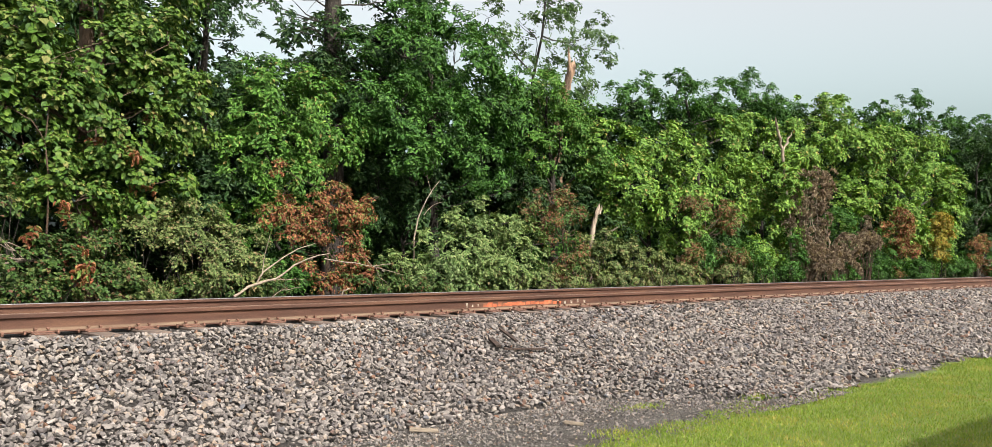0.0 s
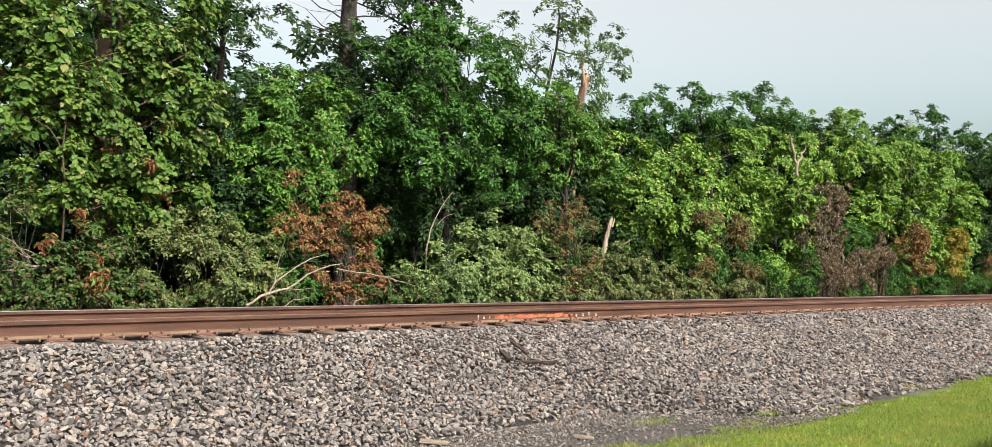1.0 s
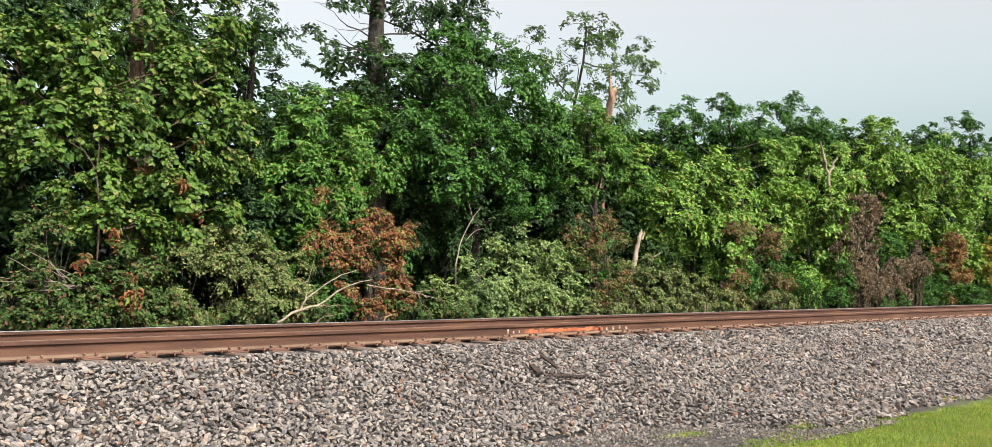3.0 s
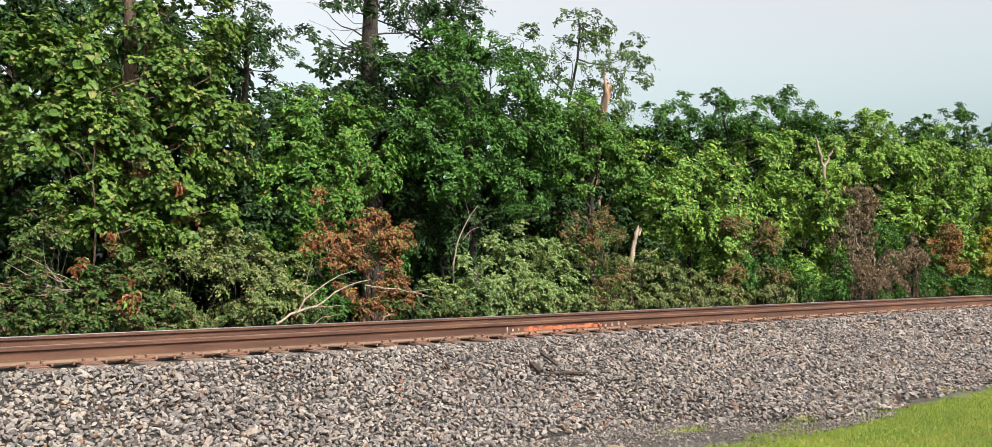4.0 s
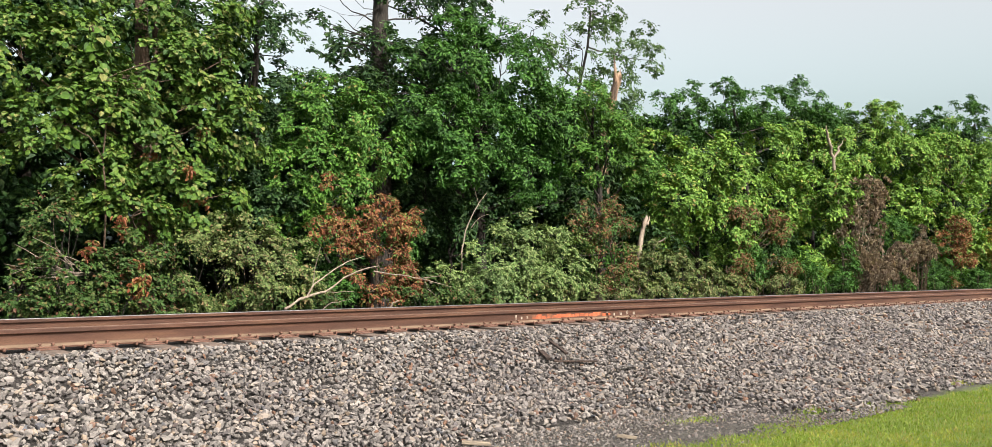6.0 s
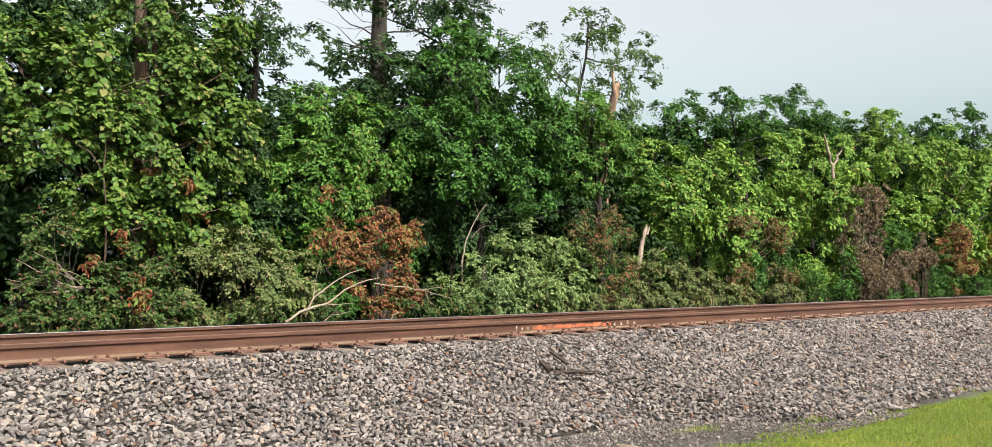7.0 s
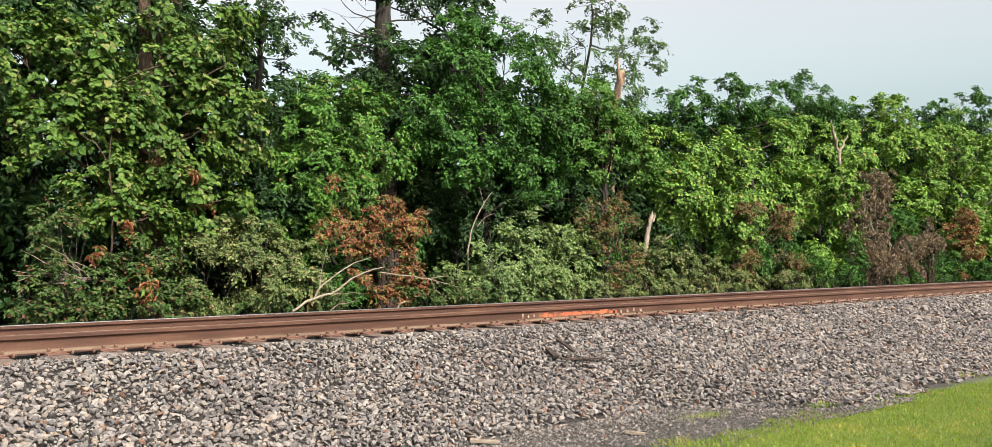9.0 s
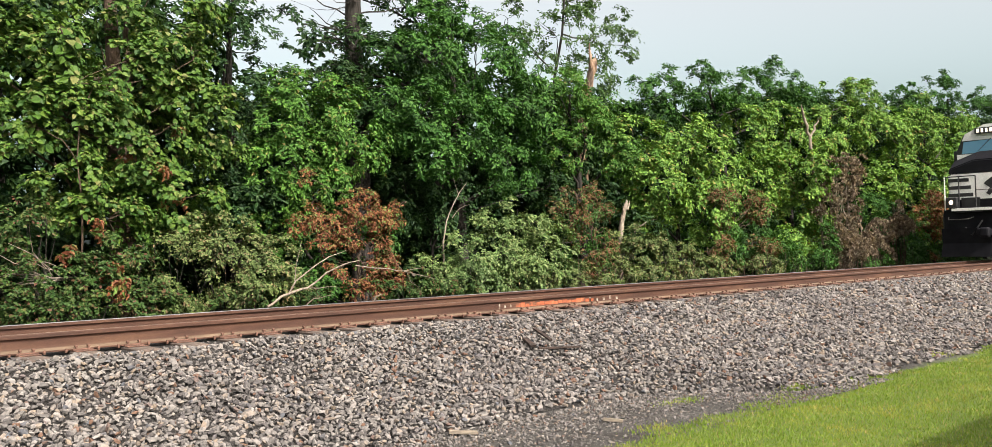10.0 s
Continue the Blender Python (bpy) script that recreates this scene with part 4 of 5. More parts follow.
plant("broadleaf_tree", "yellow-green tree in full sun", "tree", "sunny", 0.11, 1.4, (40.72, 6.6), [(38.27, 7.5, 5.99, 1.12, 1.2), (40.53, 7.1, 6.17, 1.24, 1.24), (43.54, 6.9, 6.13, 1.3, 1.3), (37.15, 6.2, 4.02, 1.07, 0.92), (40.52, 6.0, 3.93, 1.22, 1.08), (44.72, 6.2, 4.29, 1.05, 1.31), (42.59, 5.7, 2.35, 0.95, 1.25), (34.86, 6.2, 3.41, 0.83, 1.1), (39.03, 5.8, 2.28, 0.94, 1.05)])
plant("broadleaf_tree", "distant dark green tree with rounded crown", "tree", "mid", 0.12, 1.5, (56.68, 11.5), [(53.37, 11.0, 9.51, 1.5, 1.07), (62.09, 12.0, 9.59, 1.45, 1.13), (74.54, 14.0, 11.02, 1.23, 1.04), (46.36, 10.0, 8.3, 0.96, 0.83)])
plant("broadleaf_tree", "round dense tree with deep shaded underside", "tree", "dark", 0.11, 1.0, (51.28, 6.8), [(51.37, 7.0, 5.96, 1.47, 1.8), (53.49, 7.0, 7.64, 1.22, 0.95), (55.83, 6.5, 5.22, 1.56, 2.25), (48.77, 6.0, 2.79, 0.99, 1.39), (58.62, 6.0, 2.5, 1.78, 2.14), (64.94, 7.0, 7.72, 1.96, 2.75)])
plant("rust_shrub", "narrow rust-orange shrub at the wood's edge", "shrub", "rust", 0.08, 0.9, (37.46, 5.3), [(36.44, 4.95, 1.96, 0.42, 0.36), (37.14, 5.07, 2.9, 0.35, 0.32), (35.51, 5.03, 2.56, 0.24, 0.24), (37.59, 4.76, 1.74, 0.36, 0.24), (36.18, 4.76, 3.17, 0.26, 0.20), (36.6, 5.01, 2.25, 0.41, 0.35), (37.08, 5.15, 1.71, 0.33, 0.24), (36.8, 4.78, 2.57, 0.27, 0.21), (37.9, 5.13, 2.38, 0.42, 0.33), (36.63, 5.0, 0.93, 0.32, 0.20), (37.94, 5.14, 2.71, 0.26, 0.20), (36.94, 4.77, 3.06, 0.27, 0.18)])
plant("yellow_shrub", "yellowing shrub at the wood's edge", "shrub", "yellow", 0.08, 0.9, (41.21, 5.2), [(40.32, 4.75, 1.54, 0.38, 0.24), (40.65, 4.99, 2.46, 0.41, 0.38), (40.75, 4.81, 1.53, 0.27, 0.22), (40.98, 4.76, 2.31, 0.32, 0.33), (40.52, 4.8, 2.89, 0.43, 0.46), (40.31, 4.82, 2.78, 0.30, 0.27), (41.44, 4.91, 3.01, 0.27, 0.29), (40.17, 4.76, 1.69, 0.33, 0.26), (40.06, 4.8, 2.23, 0.38, 0.35), (40.11, 4.95, 2.23, 0.33, 0.35), (40.6, 4.91, 1.87, 0.29, 0.22)])
plant("shrub", "green shrub grown through by the withered one", "shrub", "mid", 0.06, 0.9, (10.29, 5.2), [(9.46, 5.0, 1.38, 0.52, 0.46), (10.5, 5.1, 1.63, 0.49, 0.55), (9.08, 4.8, 0.98, 0.45, 0.29)])
plant("shrub", "green leafy saplings between the withered shrubs", "shrub", "mid", 0.075, 1.0, (24.86, 5.6), [(16.85, 5.2, 1.44, 0.61, 0.61), (22.37, 5.3, 1.67, 0.81, 0.81), (24.73, 5.3, 1.51, 0.76, 0.76), (27.81, 5.3, 1.53, 0.72, 0.82), (32.82, 5.5, 2.27, 0.81, 0.92), (36.49, 5.4, 1.61, 0.87, 0.87)])
plant("vine_sapling", "upright pale vine shoots with broad bright leaves", "vine", "vine", 0.125, 0.7, (4.96, 5.0), [(4.8, 4.9, 4.86, 0.08, 0.21), (4.85, 4.9, 4.44, 0.1, 0.19), (4.77, 4.9, 4.03, 0.09, 0.21), (4.48, 5.0, 3.93, 0.08, 0.2), (4.45, 5.0, 3.51, 0.11, 0.18), (5.28, 5.0, 4.29, 0.12, 0.15), (6.17, 5.2, 4.81, 0.12, 0.14), (5.72, 5.0, 3.81, 0.14, 0.18), (6.78, 5.1, 4.17, 0.12, 0.31), (7.0, 5.2, 4.85, 0.13, 0.28)])
plant("rust_shrub", "small orange-brown shrub at the wood's edge", "shrub", "rust", 0.08, 0.9, (46.29, 5.2), [(44.5, 4.82, 1.34, 0.31, 0.31), (44.33, 4.8, 2.19, 0.24, 0.22), (46.11, 5.09, 2.11, 0.25, 0.21), (46.39, 5.1, 2.44, 0.25, 0.17), (47.13, 5.13, 1.14, 0.35, 0.34), (46.82, 5.05, 2.05, 0.35, 0.29), (45.56, 4.88, 1.75, 0.27, 0.21)])
plant("weed_clump", "low tangled weeds along the ballast shoulder", "weeds", "weed", 0.06, 0.9, None, [(4.7, 4.2, 0.86, 0.62, 0.27), (5.68, 4.2, 0.84, 0.56, 0.28), (7.3, 4.2, 0.82, 0.71, 0.25), (8.46, 4.2, 0.8, 0.54, 0.27), (10.82, 4.3, 0.83, 0.71, 0.33), (12.16, 4.2, 0.82, 0.62, 0.25)])
plant("weed_clump", "low grey-green weeds mixed with dry stalks", "weeds", "olive", 0.055, 0.9, None, [(13.92, 4.2, 0.82, 0.8, 0.24), (15.63, 4.3, 0.82, 0.71, 0.28), (16.97, 4.3, 0.86, 0.74, 0.3), (18.69, 4.3, 0.85, 0.94, 0.28), (21.19, 4.3, 0.85, 0.84, 0.27), (23.43, 4.3, 0.87, 0.72, 0.29)])
plant("weed_clump", "low green weeds at the foot of the trees", "weeds", "mid", 0.075, 0.9, None, [(25.0, 4.6, 1.05, 0.75, 0.41), (26.94, 4.4, 0.95, 0.59, 0.31), (30.46, 4.4, 0.89, 0.85, 0.3), (34.56, 4.6, 0.95, 0.84, 0.38), (38.22, 4.6, 1.01, 0.81, 0.45), (42.46, 4.6, 1.07, 0.87, 0.49), (47.44, 4.6, 1.12, 0.95, 0.59)])
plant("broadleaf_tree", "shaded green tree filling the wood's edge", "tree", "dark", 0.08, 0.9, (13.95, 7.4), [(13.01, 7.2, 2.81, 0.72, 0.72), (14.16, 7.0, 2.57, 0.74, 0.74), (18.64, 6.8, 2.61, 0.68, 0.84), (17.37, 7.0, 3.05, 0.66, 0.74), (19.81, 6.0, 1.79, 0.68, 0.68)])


def backing_woods():
    """The wood's shaded depth behind the edge, with shade put into the dark leaf colour."""
    rng = np.random.default_rng(77)
    blobs = []
    for x in np.arange(2.0, 60, 1.3):
        for d in (8.6, 10.4, 12.6):
            top = np.interp(x, (2, 8.8, 9.8, 12.8, 13.8, 18, 20, 24, 34, 60), (6.6, 6.6, 4.9, 5.1, 6.8, 6.8, 5.8, 6.0, 7.0, 8.2)) * (1 if d < 10 else 1.05 if d < 12 else 0.75)
            for z in np.arange(0.8, top, 1.2):
                blobs.append((x + rng.uniform(-0.5, 0.5), d + rng.uniform(-0.5, 0.5) + 0.02 * x, z, 0.9, 0.8))
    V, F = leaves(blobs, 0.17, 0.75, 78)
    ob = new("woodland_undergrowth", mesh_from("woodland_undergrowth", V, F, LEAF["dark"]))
    tagged(ob, "dense shaded green undergrowth deep in the wood", "undergrowth", kind="stuff")
    far = []
    for x in np.arange(56, 210, 5.0):
        for k in range(5):
            far.append((x + rng.uniform(-2, 2), rng.uniform(5.5, 9), rng.uniform(1.2, 6.8), 2.1, 1.7))
    V, F = leaves(far, 0.5, 0.6, 79)
    ob = new("far_woods", mesh_from("far_woods", V, F, LEAF["mid"]))
    tagged(ob, "line of green woods along the far track", "woods", kind="stuff")


def deadwood(name, label, category, lines, mat, sides=8, rough=0.12, seed=1):
    V, F = tubes(lines, sides, rough, seed)
    ob = new(name, mesh_from(name, V, F, mat, True))
    return tagged(ob, label, category)


def dead_tree_in_parts(name, label, category, lines, mat, sides=8, rough=0.12):
    """An Empty at the foot, with the trunk and each limb as a mesh under it."""
    tree = new(name)
    foot = lines[0][0][:3]
    tree.location = foot
    for i, line in enumerate(lines):
        V, F = tubes([line], sides, rough, 1 + i)
        kind = "trunk" if i == 0 else "branch"
        limb = new(kind, mesh_from(kind, V, F, mat, True))
        limb.parent = tree
        limb.location = [-c for c in foot]
    return tagged(tree, label, category)


def crooked(line, rng, amount=0.008):
    """The same limb with knees between its points."""
    out = [line[0]]
    for a, b in zip(line, line[1:]):
        a, b = np.array(a), np.array(b)
        for k in (0.35, 0.7):
            q = a + (b - a) * k
            q[:3] += rng.normal(0, amount, 3)
            q[3] *= rng.uniform(0.85, 1.15)
            out.append(tuple(q))
        out.append(tuple(b))
    return out


def broken_wood():
    rng = np.random.default_rng(21)
    fallen = [[(7.44, 3.66, 0.70, 0.025), (7.69, 3.66, 0.85, 0.022), (8.18, 3.66, 0.97, 0.018), (8.54, 3.66, 1.20, 0.014), (8.92, 3.66, 1.34, 0.010), (9.24, 3.66, 1.40, 0.007)],
              [(7.84, 3.66, 0.90, 0.015), (7.96, 3.66, 1.09, 0.013), (8.30, 3.66, 1.31, 0.010), (8.60, 3.66, 1.47, 0.008), (8.95, 3.66, 1.57, 0.005)],
              [(7.94, 3.66, 1.09, 0.008), (7.98, 3.66, 1.37, 0.005), (8.07, 3.66, 1.70, 0.003)],
              [(8.18, 3.66, 0.97, 0.007), (8.74, 3.66, 0.96, 0.003)],
              [(8.08, 3.66, 0.63, 0.009), (8.30, 3.66, 0.79, 0.006), (8.67, 3.66, 0.83, 0.004)],
              [(9.43, 3.66, 0.61, 0.014), (9.54, 3.66, 0.76, 0.011), (9.68, 3.66, 0.79, 0.009)]]
    dead_tree_in_parts("fallen_branch", "pale barkless fallen branch lying against the shrubs", "branch", [crooked(l, rng) for l in fallen], PALE_WOOD)
    caught = [[(9.13, 3.66, 1.31, 0.010), (9.72, 3.66, 1.24, 0.009), (10.11, 3.66, 1.18, 0.007), (10.58, 3.66, 1.22, 0.005)],
              [(10.17, 3.66, 1.17, 0.009), (10.50, 3.66, 1.10, 0.006), (10.88, 3.66, 1.02, 0.003)],
              [(10.23, 3.66, 1.17, 0.007), (10.32, 3.66, 0.98, 0.004), (10.50, 3.66, 0.87, 0.003)],
              [(10.14, 3.66, 1.18, 0.006), (10.00, 3.66, 1.33, 0.003)]]
    dead_tree_in_parts("caught_branch", "thin pale bare branch caught in the withered shrub", "branch", [crooked(l, rng) for l in caught], PALE_WOOD)
    bare = [wavy((12.15, 5.1, 0.3), (12.3, 5.1, 1.7), 0.0210, 0.0182, 5, 0.03, rng), wavy((12.3, 5.1, 1.7), (13.06, 5.2, 2.95), 0.0182, 0.0063, 7, 0.06, rng), wavy((12.6, 5.15, 2.2), (13.15, 5.2, 2.5), 0.0084, 0.0028, 5, 0.03, rng), wavy((12.85, 5.2, 2.65), (12.7, 5.2, 3.05), 0.0063, 0.0021, 4, 0.03, rng)]
    deadwood("bare_branch", "bare grey leaning branch among the leaves", "branch", bare, DEADWOOD)
    snag = [[(20.9, 9.0, 0.2, 0.22), (21.0, 9.0, 3.0, 0.19), (21.14, 9.0, 5.4, 0.15), (21.26, 9.0, 5.93, 0.14), (21.47, 8.95, 6.64, 0.125), (21.60, 8.9, 7.10, 0.13), (21.67, 8.9, 7.30, 0.04)],
            [(21.46, 8.9, 6.95, 0.06), (21.47, 8.9, 7.35, 0.045), (21.45, 8.9, 7.75, 0.008)], [(21.70, 8.9, 6.9, 0.03), (21.74, 8.9, 7.2, 0.025), (21.72, 8.9, 7.42, 0.006)]]
    dead_tree_in_parts("dead_tree", "broken dead tree trunk with splintered pale top", "dead tree", [crooked(l, rng, 0.012) for l in snag], SPLINTER, 10, 0.3)
    stump = [[(19.05, 6.0, 0.2, 0.075), (19.12, 6.0, 1.6, 0.064), (19.21, 6.0, 2.2, 0.056), (19.33, 6.0, 2.5, 0.060), (19.42, 6.0, 2.66, 0.045), (19.44, 6.0, 2.78, 0.006)], [(19.42, 5.98, 2.5, 0.030), (19.50, 5.98, 2.64, 0.026), (19.53, 5.98, 2.74, 0.005)], [(19.22, 5.97, 2.3, 0.022), (19.24, 5.97, 2.5, 0.015), (19.23, 5.97, 2.6, 0.004)],
             [(19.6, 5.9, 1.9, 0.015), (19.85, 5.9, 2.06, 0.022), (20.24, 5.9, 2.21, 0.019), (20.6, 5.9, 2.25, 0.006)]]
    dead_tree_in_parts("tree_stump", "splintered pale stump standing above the shrubs", "stump", [crooked(l, rng, 0.006) for l in stump], PALE_WOOD, 9, 0.25)
    fork = [[(28.22, 5.00, 0.25, 0.037), (28.05, 5.00, 1.98, 0.034), (27.91, 5.00, 3.13, 0.034), (27.53, 5.00, 3.91, 0.034), (27.48, 5.00, 4.90, 0.051)], [(27.48, 5.00, 4.86, 0.044), (27.19, 5.00, 5.33, 0.041), (27.09, 5.00, 5.59, 0.037), (27.00, 5.00, 5.86, 0.012)], [(27.51, 5.00, 4.86, 0.034), (27.77, 5.00, 5.23, 0.031), (28.02, 5.00, 5.48, 0.008)]]
    stems = [wavy((x, 5.0, 0.25), (x + rng.uniform(-0.3, 0.5), 5.0, rng.uniform(2.6, 4.4)), 0.028, 0.010, 9, 0.09, rng) for x in (28.6, 28.9, 29.25, 29.6, 30.0, 30.5)]
    for s in stems:
        tagged(deadwood("dry_vine", "bare pale twisted vine stem hung with dry leaves", "vine", [s], DEADWOOD, 6), group="dry vine stems")
    dead_tree_in_parts("forked_dead_tree", "bare forked dead trunk rising out of dry vines", "dead tree", [crooked(l, rng, 0.02) for l in fork], PALE_WOOD, 9, 0.2)
    big = [[(12.35, 8.0, 0.2, 0.28), (12.3, 8.0, 2.5, 0.24), (12.26, 8.0, 5.0, 0.21), (12.15, 8.0, 6.5, 0.185), (12.2, 8.0, 7.6, 0.17), (12.3, 8.0, 9.6, 0.12)]]
    for a, b in (((12.2, 8, 6.4), (10.9, 7.8, 6.9)), ((12.2, 8, 6.1), (11.0, 7.9, 6.5)), ((12.2, 8, 6.9), (10.6, 7.9, 7.4)), ((12.25, 8, 5.2), (11.2, 7.7, 4.4)), ((12.25, 8, 4.9), (13.2, 7.7, 4.5)), ((12.25, 8, 5.3), (13.4, 7.6, 5.0)), ((12.2, 8, 7.0), (14.2, 7.8, 7.5))):
        big.append(wavy(a, b, 0.022, 0.004, 7, 0.12, rng))
    for _ in range(12):
        z = rng.uniform(5.4, 7.6)
        big.append(wavy((12.2, 8, z), (rng.uniform(10.4, 11.7), 7.9, z + rng.uniform(-0.5, 0.5)), 0.010, 0.003, 6, 0.15, rng))
    dead_tree_in_parts("bare_tree", "thick dark tree trunk with bare twigs and vines", "tree", big, BARK, 14, 0.06)
    vine = [[(6.15, 6.35, 0.2, 0.16), (6.14, 6.38, 3.0, 0.14), (6.12, 6.4, 4.76, 0.12), (6.07, 6.4, 5.6, 0.11), (6.0, 6.4, 7.5, 0.08)]]
    deadwood("shaggy_tree", "brown shaggy trunk glimpsed between vine leaves", "tree", vine, VINE_BARK, 12, 0.12)
    twigs = [wavy((4.6 + rng.uniform(-0.3, 0.3), 4.55, 1.25), (3.75 + rng.uniform(-0.25, 0.5), 4.5 + rng.uniform(-0.2, 0.2), 1.1 + rng.uniform(0, 0.7)), 0.010, 0.003, 6, 0.05, rng) for _ in range(14)]
    twigs.append(wavy((4.5, 4.55, 1.3), (4.2, 4.6, 2.1), 0.008, 0.004, 5, 0.05, rng))
    tagged(deadwood("twig_pile", "tangle of bare brown twigs caught in weeds", "twigs", twigs, DEADWOOD, 5), kind="stuff")


def stalks():
    rng = np.random.default_rng(31)
    for x0, x1, n in ((15.2, 17.6, 22), (18.5, 20.5, 14), (21.5, 25.5, 20), (27.5, 30.5, 16), (33, 44, 26)):
        for x in rng.uniform(x0, x1, n):
            y = 4.2 + rng.uniform(-0.15, 0.2)
            line = wavy((x, y, 0.2), (x + rng.uniform(-0.15, 0.15), y + rng.uniform(-0.1, 0.1), rng.uniform(0.75, 1.35)), 0.011, 0.004, 4, 0.03, rng)
            tagged(deadwood("dead_stalk", "upright dry brown weed stalk at the track's edge", "stalk", [line], VINE_BARK, 5), group="dead stalks")


def debris():
    def surface(x, y):
        return float(bed_height(x, y))
    specs = (("scrap_bar", "rusty steel bar lying on the ballast", "scrap metal", (7.84, -1.95), (8.32, -2.19), 0.024, SCRAP),
             ("scrap_bar", "short rusty steel rod lying on the ballast", "scrap metal", (8.36, -1.37), (8.20, -1.81), 0.024, SCRAP),
             ("scrap_plate", "dark rusted tie plate half buried in ballast", "scrap metal", (7.95, -1.62), (7.84, -1.86), 0.035, SCRAP))
    for name, label, cat, a, b, r, m in specs:
        A, B = Vector((*a, surface(*a) + 0.064)), Vector((*b, surface(*b) + 0.064))
        bm = boxed(0, (B - A).length, -r, r, -r * 0.45, r * 0.45, bevel=0.004)
        ob = new(name, from_bm(name, bm, m))
        ob.matrix_world = Matrix.Translation(A) @ (B - A).to_track_quat("X", "Z").to_matrix().to_4x4()
        tagged(ob, label, cat)
    for x, y, l, w, rz in ((5.1, -3.73, 0.24, 0.07, -38), (6.31, -4.34, 0.17, 0.04, -55)):
        bm = boxed(-l / 2, l / 2, -w / 2, w / 2, -0.012, 0.018, bevel=0.006)
        for v in bm.verts:
            v.co.y *= 1 - 0.5 * abs(v.co.x) / l + 0.2 * math.sin(v.co.x * 30)
        ob = new("wood_scrap", from_bm("wood_scrap", bm, PLANK))
        ob.matrix_world = pose(x, y, surface(x, y) * (y > bed_toe(x)) + 0.016, 0, 4, rz)
        tagged(ob, "weathered pale piece of wood on the dirt verge", "wood")

def shed():
    """An unseen building added behind the camera, so that its eave shades the corner of the lawn."""
    house = new("shed")
    tagged(house, "unseen plain shed added behind the camera to shade the lawn's corner", "shed")
    part("wall", boxed(6.80, 18.90, -15.42, -12.02, -0.05, 4.4, bevel=0.02), STEEL_GREY, house)
    part("roof", prism(((-11.72, 4.35), (-11.72, 4.45), (-13.72, 5.0), (-15.72, 4.45), (-15.72, 4.35)), 6.50, 19.2), STEEL_GREY, house)


